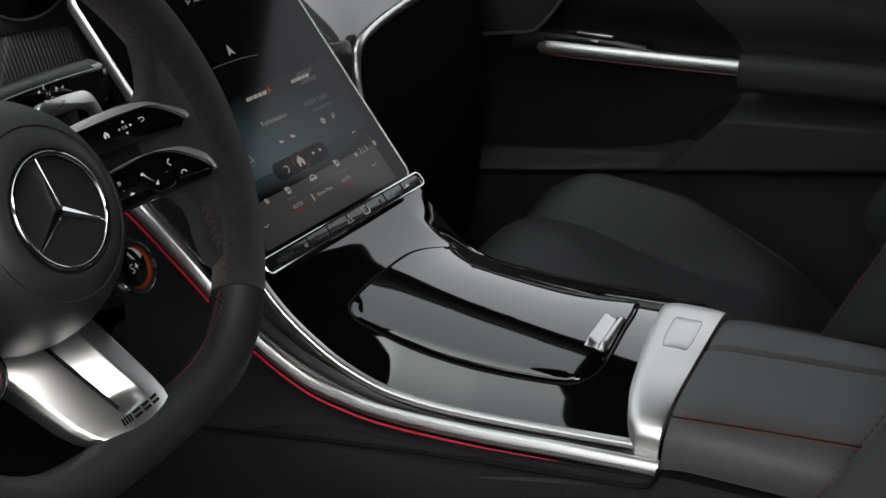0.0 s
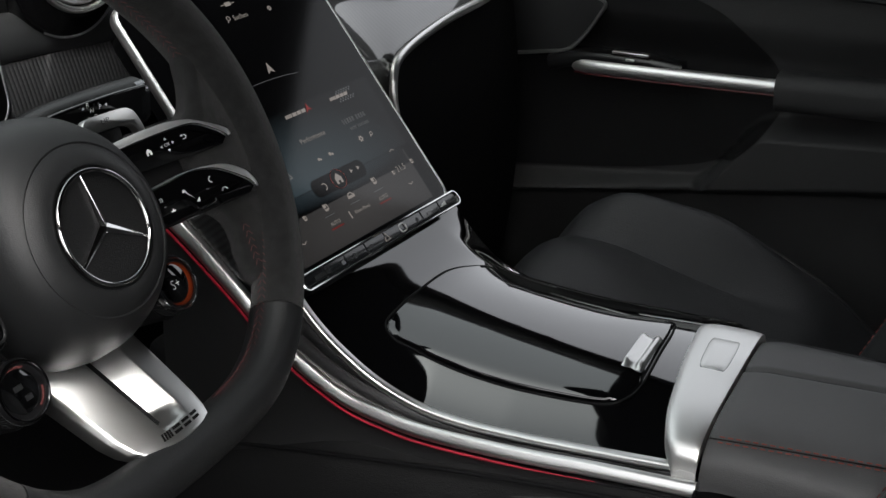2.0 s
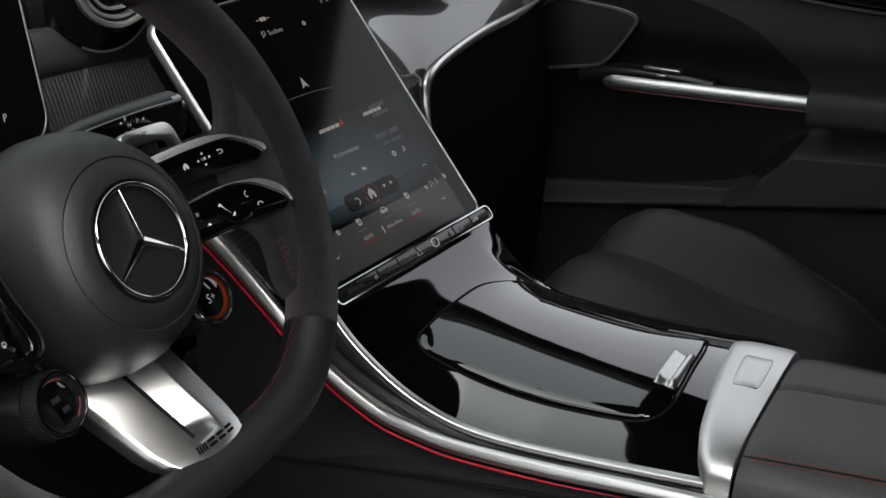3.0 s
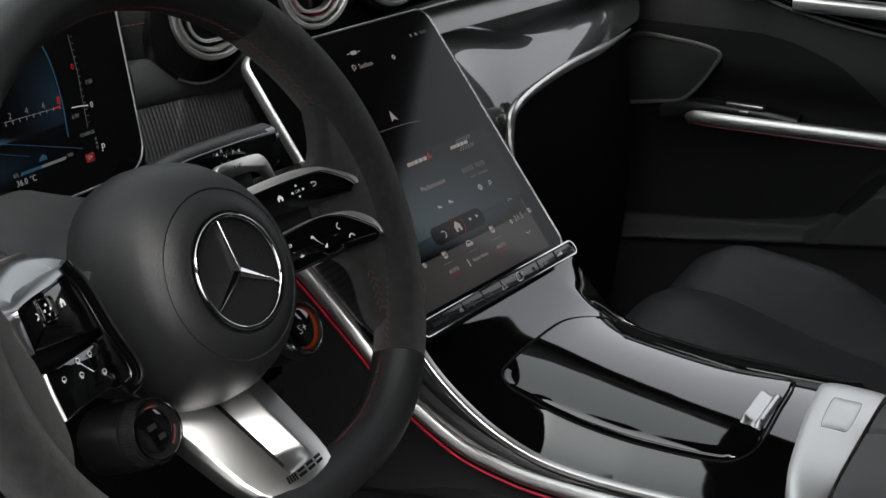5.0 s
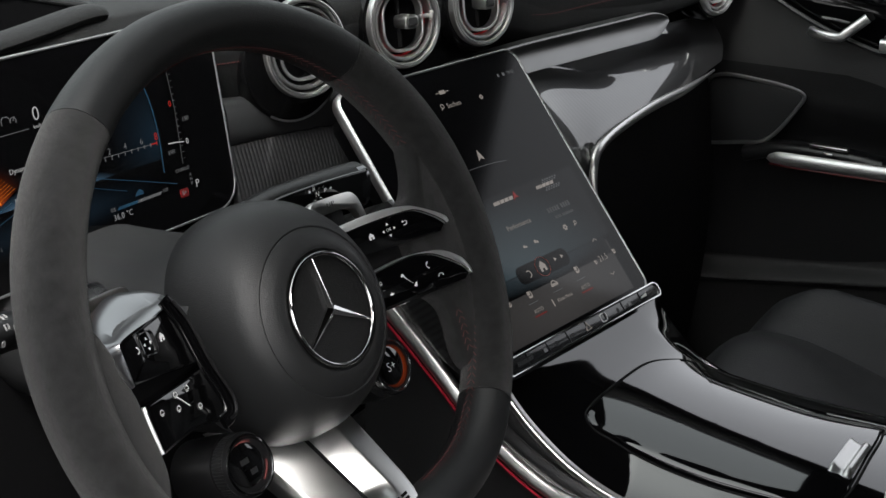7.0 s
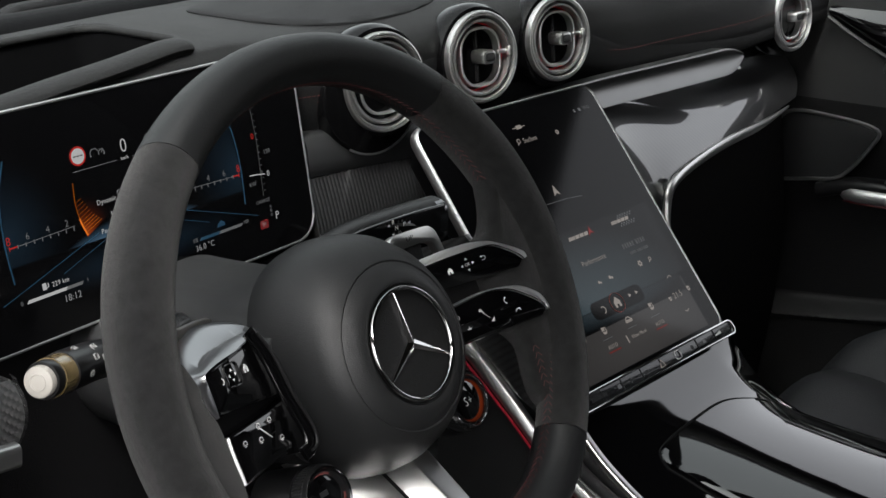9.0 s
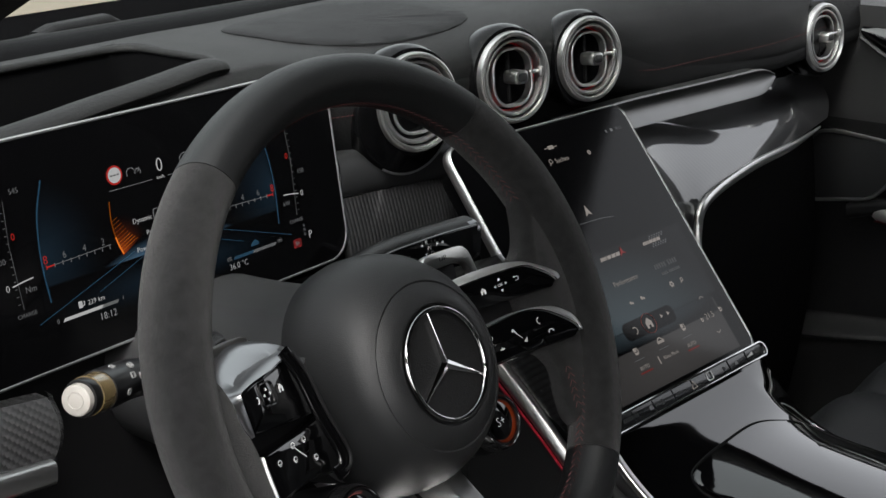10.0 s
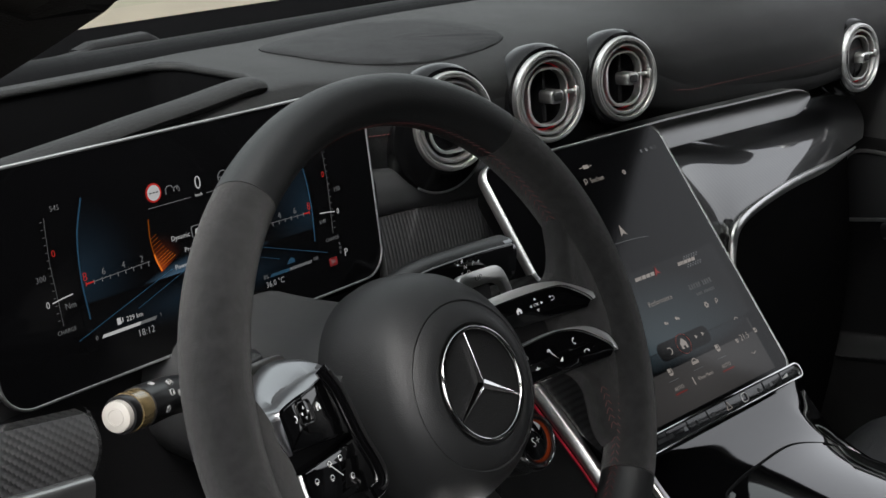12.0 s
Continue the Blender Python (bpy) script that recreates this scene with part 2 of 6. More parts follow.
def plate(pts, z0, z1, bevel=0.0, m=None, bulge=0.0):
    """An outline in xy pulled up from z0 to z1 with a rounded upper edge, placed by m."""
    p = ccw(pts)
    loops = [(p, z0)]
    if bevel:
        loops += [(p, z1 - bevel), (inset(p, bevel * 0.3), z1 - bevel * 0.3), (inset(p, bevel), z1)]
    else:
        loops += [(p, z1)]
    rings = [[(x, y, z) for x, y in q] for q, z in loops]
    bm = loft(rings)
    if m is not None:
        bm.transform(m)
    return bm


def frame_ring(outer, inner, z0, z1, m=None):
    """A flat ring between two outlines of equal length."""
    o, i = ccw(outer), ccw(inner)
    rings = [[(x, y, z0) for x, y in o], [(x, y, z1 - 0.0004) for x, y in o], [(x, y, z1) for x, y in inset(o, 0.0005)], [(x, y, z1) for x, y in inset(i, -0.0005)], [(x, y, z1 - 0.0004) for x, y in i], [(x, y, z0) for x, y in i]]
    bm = loft(rings, True, False, True)
    if m is not None:
        bm.transform(m)
    return bm


def lathe(profile, n=40, m=None, caps=True):
    """(radius, height) rows turned round z."""
    rings = [[(r * math.cos(2 * math.pi * j / n), r * math.sin(2 * math.pi * j / n), z) for j in range(n)] for r, z in profile]
    bm = loft(rings, True, caps)
    if m is not None:
        bm.transform(m)
    return bm


def box(sx, sy, sz, bevel=0.002, m=None):
    bm = bmesh.new()
    bmesh.ops.create_cube(bm, size=1.0)
    bm.transform(Matrix.Diagonal((sx, sy, sz, 1)))
    if bevel:
        bmesh.ops.bevel(bm, geom=bm.edges, offset=bevel, segments=3, affect="EDGES", profile=0.5)
    if m is not None:
        bm.transform(m)
    return bm


def merge(bms):
    out = bmesh.new()
    for b in bms:
        tmp = bpy.data.meshes.new("tmp")
        b.to_mesh(tmp)
        out.from_mesh(tmp)
        b.free()
        bpy.data.meshes.remove(tmp)
    return out


def axes(origin, ex, ey, ez):
    return Matrix(((ex[0], ey[0], ez[0], origin[0]), (ex[1], ey[1], ez[1], origin[1]), (ex[2], ey[2], ez[2], origin[2]), (0, 0, 0, 1)))


def lettering(name, words, size, m, material, parent, local=False, depth=0.0001, align="CENTER", label=""):
    cu = bpy.data.curves.new(name, "FONT")
    cu.body, cu.size, cu.extrude, cu.align_x, cu.align_y = words, size, depth, align, "CENTER"
    cu.resolution_u = 3
    cu.offset, cu.space_character = -0.014 * size, 1.06
    ob = bpy.data.objects.new("tmp", cu)
    me = bpy.data.meshes.new_from_object(ob)
    bpy.data.objects.remove(ob)
    me.transform(m @ Matrix.Diagonal((0.90, 1.0, 1.0, 1.0)))
    me.materials.clear()
    me.materials.append(material)
    me.name = name
    return part(name, me, material, parent, label, local, smooth=False)


def surf(fn, us, vs, thick=0.0, down=(0, 0, -1)):
    """A sheet z = fn(u, v) -> point, with thickness along down."""
    bm = bmesh.new()
    g = [[bm.verts.new(fn(a, b)) for b in vs] for a in us]
    for i in range(len(us) - 1):
        for j in range(len(vs) - 1):
            bm.faces.new((g[i][j], g[i + 1][j], g[i + 1][j + 1], g[i][j + 1]))
    if thick:
        d = Vector(down) * thick
        h = [[bm.verts.new(v.co + d) for v in row] for row in g]
        for i in range(len(us) - 1):
            for j in range(len(vs) - 1):
                bm.faces.new((h[i][j + 1], h[i + 1][j + 1], h[i + 1][j], h[i][j]))
        for i in range(len(us) - 1):
            for j in (0, len(vs) - 1):
                bm.faces.new((g[i][j], g[i + 1][j], h[i + 1][j], h[i][j]))
        for j in range(len(vs) - 1):
            for i in (0, len(us) - 1):
                bm.faces.new((g[i][j], g[i][j + 1], h[i][j + 1], h[i][j]))
    return bm


def stitches(path, length, gap, r, lift=(0, 0, 0), zig=None, alt=True):
    """Short threads along a path, as one mesh. zig: a sideways vector by which every other end is moved."""
    p = np.array(path, float)
    d = np.r_[0, np.cumsum(np.linalg.norm(np.diff(p, axis=0), axis=1))]
    at = lambda s: np.array([np.interp(s, d, p[:, k]) for k in range(3)])
    bms, s, k = [], 0.0, 0
    while s + length < d[-1]:
        a, b = at(s), at(s + length)
        if zig is not None:
            za, zb = zig(s / d[-1]), zig((s + length) / d[-1])
            a, b = (a + za, b - zb) if k % 2 == 0 or not alt else (a - za, b + zb)
        ax = b - a
        side = np.cross(ax, (0.3, 0.5, 0.8))
        side /= np.linalg.norm(side)
        other = np.cross(ax, side)
        other /= np.linalg.norm(other)
        off = np.array(lift)
        ring = lambda c, q: [tuple(c + off + q * r * (math.cos(t) * side + math.sin(t) * other)) for t in np.arange(5) * 2 * math.pi / 5]
        bms.append(loft([ring(a, 0.5), ring(a + 0.2 * ax, 1), ring(a + 0.8 * ax, 1), ring(b, 0.5)]))
        s += length + gap
        k += 1
    return merge(bms)


# ---- ground and car shell ----
def sstep(a, b, x):
    t = min(1.0, max(0.0, (x - a) / (b - a)))
    return t * t * (3 - 2 * t)


def ground():
    bm = bmesh.new()
    n, half = 40, 400.0
    c = [half * (2 * i / n - 1) ** 3 for i in range(n + 1)]
    g = [[bm.verts.new((x, y, 0.0)) for y in c] for x in c]
    for i in range(n):
        for j in range(n):
            bm.faces.new((g[i][j], g[i + 1][j], g[i + 1][j + 1], g[i][j + 1]))
    ob = part("ground", bm, ASPHALT)
    tagged(ob, "pale dusty paved ground outside the car", "ground", kind="structure")


ground()
CX = 0.332  # the car's middle


def shell():
    """Floor, firewall, roof, pillars and rear wall of the cabin, as the setting."""
    st = lambda name, bm, m, label: tagged(part(name, bm, m), label, name.split("_")[0], kind="structure")
    st("floor", box(1.56, 2.6, 0.04, 0.01, pose(CX, -0.6, 0.30)), DARK, "black carpeted car floor")
    st("wall_front", box(1.56, 0.04, 0.70, 0.01, pose(CX, 0.72, 0.64)), DARK, "black firewall under the windscreen")
    st("wall_rear", box(1.56, 0.05, 1.10, 0.02, pose(CX, -1.90, 0.85)), DARK, "dark rear bulkhead of the cabin")

    def roof_pt(u, v):
        x = CX + (u - 0.5) * 1.16
        y = 0.02 - v * 1.69
        z = 1.385 - 0.05 * (2 * u - 1) ** 2 - 0.10 * max(0, v - 0.3) ** 2 - 0.03 * (1 - v) ** 4
        return (x, y, z)

    st("ceiling", surf(roof_pt, np.linspace(0, 1, 13), np.linspace(0, 1, 17), 0.05, (0, 0, 1)), HEADLINER, "black cloth roof lining")
    near = spline([(-0.37, 0.42, 0.963), (-0.36, 0.20, 1.062), (-0.36, -0.11, 1.2015), (-0.36, -0.15, 1.2195), (-0.33, -0.45, 1.338), (-0.29, -0.75, 1.385), (-0.25, -1.5, 1.34), (-0.29, -1.9, 1.05)], 40)
    far = spline([(1.05, 0.62, 0.97), (1.01, 0.38, 1.13), (0.96, 0.15, 1.29), (0.950, 0.05, 1.335), (0.935, -0.08, 1.365), (0.91, -0.4, 1.39), (0.89, -0.9, 1.40), (0.90, -1.5, 1.34), (0.95, -1.9, 1.05)], 40)
    for nm, path in (("pillar_left", near), ("pillar_right", far)):
        st(nm, sweep(path, circle(0.048 if nm == "pillar_left" else 0.045, 14, 0.055 if nm == "pillar_left" else 0.06)), DARK, "black trimmed windscreen pillar and roof rail")
    path = spline([(CX + 0.74, -0.55, 0.45), (CX + 0.73, -0.56, 0.95), (CX + 0.62, -0.60, 1.36)], 10)
    st("pillar_middle", sweep(path, rrect(0.05, 0.16, 0.02), up=(0, 1, 0)), DARK, "black trimmed door pillar")
    for side, nm in ((-1, "wall_left"), (1, "wall_right")):
        st(nm, surf(lambda u, v, side=side: (CX + side * (0.76 - 0.20 * v * v), -0.76 - 1.16 * u, 0.28 + 1.10 * v), np.linspace(0, 1, 8), np.linspace(0, 1, 8), 0.05, (side, 0, 0)), DARK, "black rear side panel of the cabin")
    st("trim_shelf", box(1.4, 0.5, 0.03, 0.01, pose(CX, -1.66, 0.98)), DARK, "black rear shelf")
    path = spline([(CX - 0.57, -0.01, 1.365), (CX, 0.03, 1.385), (CX + 0.57, -0.01, 1.365)], 12)
    st("trim_header", sweep(path, circle(0.03, 8)), HEADLINER, "black windscreen header trim")

    def scuttle(u, v):
        x = CX + (u - 0.5) * 1.44
        bow = 0.10 * (1 - (2 * u - 1) ** 2)
        return (x, 0.445 + 0.5 * bow + 0.16 * v, 0.998 + 0.014 * v)

    st("trim_scuttle", surf(scuttle, np.linspace(0, 1, 25), np.linspace(0, 1, 8), 0.03), TRIMBLACK, "black plastic panel below the windscreen")

    def wind(u, v):
        k = 2 * u - 1
        bow = 0.16 * (1 - k * k)
        x = CX + k * (0.69 - 0.13 * v)
        return (x, 0.48 + bow * (1 - 0.8 * v) - 0.48 * v, 1.03 + 0.36 * v + 0.05 * math.sin(v * math.pi) - 0.02 * abs(k) * v)

    ob = st("window_1", surf(wind, np.linspace(0, 1, 21), np.linspace(0, 1, 13)), WINDOW, "clear raked windscreen")
    ob.visible_shadow = False


shell()


def bonnet():
    t = thing("bonnet", "dark painted bonnet beyond the windscreen", "bonnet", (CX, 1.0, 0.9))

    def f(u, v):
        k = 2 * u - 1
        return (CX + k * 0.78, 0.72 + v * 1.1, 0.90 - 0.10 * v - 0.08 * k**4 - 0.12 * v**4)

    part("panel", surf(f, np.linspace(0, 1, 21), np.linspace(0, 1, 13), 0.02), PAINT, t)
    for x0, x1 in ((0.09, 0.185), (0.55, 0.80)):
        w = thing("wiper", "black windscreen wiper resting below the glass", "wiper", (x0, 0.5, 1.0), group="windscreen wipers")
        pts = spline([(x0 - 0.24, 0.47, 1.004), (x0 - 0.08, 0.485, 1.012), (x0 + 0.02, 0.49, 1.018)], 14)
        part("arm", sweep(pts, rrect(0.012, 0.014, 0.004)), DARK, w)
        part("linkage", sweep([(x0 + 0.015, 0.495, 1.018), (x0 + 0.03, 0.497, 1.022), (x1 - 0.008, 0.499, 1.023), (x1, 0.497, 1.018)], rrect(0.018, 0.014, 0.005)), DARK, w)
        part("blade", sweep([(x0 - 0.20, 0.505, 1.006), (x1 + 0.25, 0.52, 1.010)], rrect(0.010, 0.010, 0.003)), DARK, w)


bonnet()


# ---- dashboard ----
PAD_RIGHT = spline([(0.216, 0.929), (0.206, 0.933), (0.200, 0.946), (0.202, 0.978), (0.218, 1.004), (0.26, 1.018), (0.31, 1.026), (0.372, 1.030)], 141)
PAD_VENTS = spline([(0.245, 0.945), (0.230, 0.950), (0.216, 0.962), (0.208, 0.985), (0.210, 1.007), (0.240, 1.021), (0.31, 1.027), (0.372, 1.030)], 141)
PAD_LEFT = spline([(0.262, 0.90), (0.246, 0.94), (0.236, 0.98), (0.233, 1.008), (0.238, 1.022), (0.252, 1.028), (0.31, 1.031), (0.372, 1.032)], 141)


def tray_edge(x, y):
    """Distance from the rim of the tray in front of the windscreen, negative inside."""
    dx, dy = x - 0.062, abs(y - 0.306) - 0.030
    return math.hypot(max(dx, 0.0), max(dy, 0.0)) + min(max(dx, dy), 0.0) - 0.024


def tray_drop(x):
    """How far the tray's front edge sinks towards the door."""
    return float(np.interp(x, (-0.42, -0.20, -0.083, -0.04, 0.012, 0.056), (0.030, 0.018, 0.009, 0.006, 0.003, 0.0005)))


def dash_pad(x, s):
    """A point of the padded top: x across the car, s from the front lip to the windscreen."""
    k = sstep(0.10, 0.20, x)
    i = int(round(s * 140))
    w = sstep(0.62, 0.48, x)
    b = PAD_RIGHT[i] * (1 - w) + PAD_VENTS[i] * w
    y, z = PAD_LEFT[i] * (1 - k) + b * k
    bow = 0.045 * sstep(0.58, 0.85, x) * (1 - s)
    hollow = 0.085 * sstep(0.0, -0.016, tray_edge(x, y)) + tray_drop(x) * sstep(0.300, 0.262, y)
    hump = 0.006 * math.exp(-(((x - 0.35) / 0.25) ** 2)) * sstep(0.2, 0.3, y)
    return (x, y - bow, z - hollow + hump)


dash = thing("dashboard", "black padded dashboard with red seams and carbon trim", "dashboard", (CX, 0.35, 0.95))
part("core", merge([box(1.46, 0.20, 0.60, 0.02, pose(CX, 0.38, 0.66)), box(0.66, 0.10, 0.30, 0.02, pose(0.76, 0.30, 0.80))]), DARK, dash)
xs = np.concatenate([np.linspace(-0.42, -0.02, 16), np.linspace(-0.015, 0.10, 90), np.linspace(0.105, 0.24, 24), np.linspace(0.26, 1.06, 50)])
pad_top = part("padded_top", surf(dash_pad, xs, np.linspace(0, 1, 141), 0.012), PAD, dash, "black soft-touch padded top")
pad_top.data.materials.append(TRIMBLACK)  # same vinyl in the tray, blackened to paint in its shade
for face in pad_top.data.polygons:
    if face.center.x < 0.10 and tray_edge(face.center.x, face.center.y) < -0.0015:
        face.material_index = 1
lip = spline([(0.078, 0.2520, 1.0285), (0.056, 0.2500, 1.0300), (0.012, 0.2470, 1.0262), (-0.04, 0.2445, 1.0222), (-0.083, 0.2420, 1.0185), (-0.20, 0.240, 1.009), (-0.40, 0.240, 0.997)], 40)
part("padded_lip", sweep(lip, circle(0.0125, 16, 0.0060), scale=[min(1.0, 0.35 + 0.4 * i) for i in range(40)]), PAD, dash, "black padded lip along the tray")
rim_path = [(-0.40 + 0.0231 * i, 0.3575) for i in range(20)] + [(0.062 + 0.0225 * math.sin(f), 0.335 + 0.0225 * math.cos(f)) for f in np.linspace(0, math.pi / 2, 10)] + [(0.0845, 0.335 - 0.0065 * i) for i in range(1, 10)] + [(0.062 + 0.0225 * math.cos(f), 0.2765 - 0.0225 * math.sin(f)) for f in np.linspace(0, 1.2, 8)]
part("tray_rim", sweep([(x, y, 1.0305) for x, y in rim_path], circle(0.0032, 12, 0.0030)), PAD, dash, "black padded rim of the tray")
# added black plate that keeps the tray's floor in painted shade
part("tray_floor", plate([(0.072, 0.262), (0.072, 0.350), (-0.42, 0.350), (-0.42, 0.262)], 0.93, 0.949), TRIMBLACK, dash, "dark tray floor plate")
# defroster slot and speaker field
part("rear_roll", sweep([(x, 0.408, 1.019) for x in np.linspace(-0.40, 1.06, 30)], circle(0.030, 20, 0.0200)), ROLLBLACK, dash, "black roll along the windscreen")
grille_path = [(0.161, 0.340), (0.161, 0.302), (0.176, 0.271), (0.222, 0.242), (0.288, 0.236), (0.350, 0.246), (0.367, 0.268), (0.352, 0.330), (0.30, 0.352), (0.22, 0.356)]
gp = spline(grille_path, 48, True)


def pad_z(x, y):
    """Height of the padded top over a point of the plan."""
    return max((dash_pad(x, q) for q in np.linspace(0.25, 1, 76)), key=lambda p: -abs(p[1] - y))[2]


def speaker_cover():
    c = gp.mean(axis=0)
    rings = [[(*(c + (p - c) * k), pad_z(*(c + (p - c) * k)) + lift) for p in ccw(gp)] for k, lift in ((1.0, -0.004), (1.0, 0.0008), (0.985, 0.0016), (0.8, 0.0018), (0.55, 0.0018), (0.3, 0.0018), (0.05, 0.0018))]
    return loft(rings)


part("speaker_cover", speaker_cover(), DARK, dash, "black speaker cover")


def seam_on_pad(y_at, x0, x1):
    pts = []
    for x in np.linspace(x0, x1, 60):
        pts.append(dash_pad(x, y_at))
    return pts


part("seam_stitching", stitches(np.array(seam_on_pad(0.30, 0.40, 0.96)) + np.array([0, -0.001, 0]), 0.004, 0.0022, 0.0004), REDTHREAD, dash, "dark red seam stitching")

# satin band and carbon panel in front of the passenger
band = spline([(0.42, 0.193, 0.921), (0.52, 0.190, 0.921), (0.64, 0.176, 0.919), (0.735, 0.166, 0.917), (0.80, 0.163, 0.915)], 40)
band_section = [(0.002, 0.0135), (0.0045, 0.0135), (0.0052, 0.0120), (0.0038, 0.0108), (0.0025, 0.006), (0.0032, 0.000), (0.0062, -0.006), (0.0105, -0.0115), (0.0112, -0.0135), (0.0, -0.0145), (-0.012, -0.012), (-0.012, 0.012)]
part("satin_band", sweep(band, band_section, scale=[0.12 + 0.88 * math.sqrt(sstep(-0.02, 1.0, (39 - i) / 9)) for i in range(40)]), BRUSHED, dash, "brushed dark metal band")
def eased(q, times):
    """The same run of points with its bends softened."""
    q = q.copy()
    for _ in range(times):
        q[1:-1] = 0.25 * q[:-2] + 0.5 * q[1:-1] + 0.25 * q[2:]
    return q


T = eased(spline([(0.443, 0.081, 0.806), (0.450, 0.126, 0.860), (0.471, 0.160, 0.900), (0.524, 0.182, 0.909), (0.635, 0.177, 0.909), (0.759, 0.171, 0.908), (0.857, 0.169, 0.907), (0.955, 0.174, 0.897)], 60), 6)
B = eased(spline([(0.5015, 0.0707, 0.744), (0.548, 0.1105, 0.755), (0.584, 0.139, 0.773), (0.603, 0.151, 0.797), (0.627, 0.1545, 0.820), (0.732, 0.158, 0.830), (0.850, 0.160, 0.830), (0.963, 0.165, 0.8366)], 60), 3)


RUN = np.array((2.03, 1.0, -0.56))  # the panel's top lies further in, under the band


def carbon_pt(u, v):
    i = u * 59
    j = min(int(i), 58)
    f = i - j
    t, b = T[j] * (1 - f) + T[j + 1] * f, B[j] * (1 - f) + B[j + 1] * f
    t, b = t + RUN * (0.042 * sstep(0.25, 0.75, u)), b - RUN * (0.012 * sstep(-0.1, 0.6, u))
    p = t * (1 - v) + b * v
    p[1] -= 0.009 * math.sin(math.pi * v) * sstep(0.2, 0.7, u)
    return tuple(p)


part("carbon_panel", surf(carbon_pt, np.linspace(0, 1, 80), np.linspace(0, 1, 32), 0.01, (0, 1, 0)), CARBON, dash, "lacquered carbon fibre trim")
part("chrome_strip", sweep((B + np.array([-0.003, -0.007, 0.001]) - np.outer([0.012 * sstep(-0.1, 0.6, i / 59) for i in range(60)], RUN))[:57], circle(0.0042, 10, 0.0055), scale=[min(1.0, 0.25 + 0.1 * (56 - i)) for i in range(57)]), SATIN, dash, "satin silver edging")
# glove box below
part("glove_box", surf(lambda u, v: (0.47 + 0.57 * u, 0.215 - 0.02 * math.sin(v * 3.1), 0.83 - 0.40 * v), np.linspace(0, 1, 12), np.linspace(0, 1, 16), 0.05, (0, 1, 0)), DARK, dash, "black glove box lid")
# driver's side: lower trim
part("carbon_inlay", surf(lambda u, v: (-0.43 + (0.286 - 0.018 * v * v) * u, 0.172 - 0.005 * math.sin(v * 3.1) - 0.022 * v + 0.03 * (1 - u), 0.917 - 0.032 * u - (0.030 + 0.018 * (1 - u)) * v), np.linspace(0, 1, 20), np.linspace(0, 1, 8), 0.01, (0, 1, 0)), CARBON_LEFT, dash, "lacquered carbon fibre trim")
part("carbon_return", surf(lambda a, v: (-0.144 - 0.018 * v * v + 0.012 * a, 0.172 - 0.005 * math.sin(v * 3.1) - 0.022 * v + 0.003 * a + 0.014 * a * a, 0.885 - 0.030 * v - 0.004 * a), np.linspace(0, 1, 8), np.linspace(0.06, 1.15, 12), 0.004, (0, 1, 0)), CARBON_LEFT, dash, "bent edge of the carbon trim")
dl = spline([(-0.43, 0.18, 0.877), (-0.30, 0.162, 0.869), (-0.207, 0.150, 0.8590), (-0.162, 0.148, 0.8535)], 20)
part("chrome_strip", sweep(dl, rrect(0.010, 0.014, 0.004)), FRAMEMETAL, dash, "satin silver edging")
part("light_strip", sweep(dl[:16] + np.array([0, -0.006, -0.0085]), circle(0.0012, 6)), RED, dash, "thin red light strip")
part("knee_panel", surf(lambda u, v: (-0.42 + 0.63 * u, 0.20 - 0.04 * v + 0.02 * math.sin(u * 3.1), 0.875 - 0.42 * v), np.linspace(0, 1, 24), np.linspace(0, 1, 16), 0.03, (0, 1, 0)), DARK, dash, "black knee panel")
part("carbon_inlay", surf(lambda u, v: (0.147 + 0.125 * u, 0.209 - 0.010 * u - 0.012 * math.sin(v * 1.5), 0.924 - 0.006 * u - 0.060 * v), np.linspace(0, 1, 16), np.linspace(0, 1, 10), 0.008, (0, 1, 0)), CARBON_SIDE, dash, "lacquered carbon fibre trim")
CARBON_FLANK = carbon_mat("carbon fibre flank trim", (0.1, 0.75, 0.66), (0.0, -0.66, 0.75), 0.03, 0.5, 0.1)
part("carbon_inlay", plate([(0.045, 0.760), (0.120, 0.802), (0.160, 0.862), (0.110, 0.885), (0.045, 0.835)], -0.003, 0.003, 0.001, axes((0.2085, 0, 0), (0, 1, 0), (0, 0, 1), (1, 0, 0))), CARBON_FLANK, dash, "lacquered carbon fibre trim")
shelf = spline([(0.1495, 0.219, 0.9400), (0.18, 0.216, 0.9385), (0.225, 0.211, 0.9355), (0.285, 0.205, 0.931)], 16)
part("satin_shelf", sweep(shelf, [(-0.004, 0.0165), (0.002, 0.0158), (0.006, 0.0130), (0.0088, 0.0085), (0.0104, 0.002), (0.0110, -0.005), (0.0108, -0.012), (0.009, -0.0155), (-0.012, -0.0155), (-0.012, 0.0155)]), SHELFGREY, dash, "satin grey trim under the vent")
VENT_CUP = axes((0.2155, 0.205, 0.9745), (0.99, -0.12, 0), (0, 0.10, 0.995), (-0.12, -0.99, 0.10))
cup = [(0.049 * math.cos(f), 0.044 * math.sin(f)) for f in np.linspace(0, 2 * math.pi, 48, endpoint=False)]
part("vent_cup", plate(cup, -0.03, 0.004, 0.003, VENT_CUP), HOUSING, dash, "gloss black cup under the vent")
part("vent_trim", sweep([VENT_CUP @ Vector((0.049 * math.cos(f), 0.044 * math.sin(f), 0.0032)) for f in np.linspace(radians(235), radians(325), 20)], circle(0.0009, 6), up=(0, 1, 0)), FRAMEMETAL, dash, "thin silver edge")
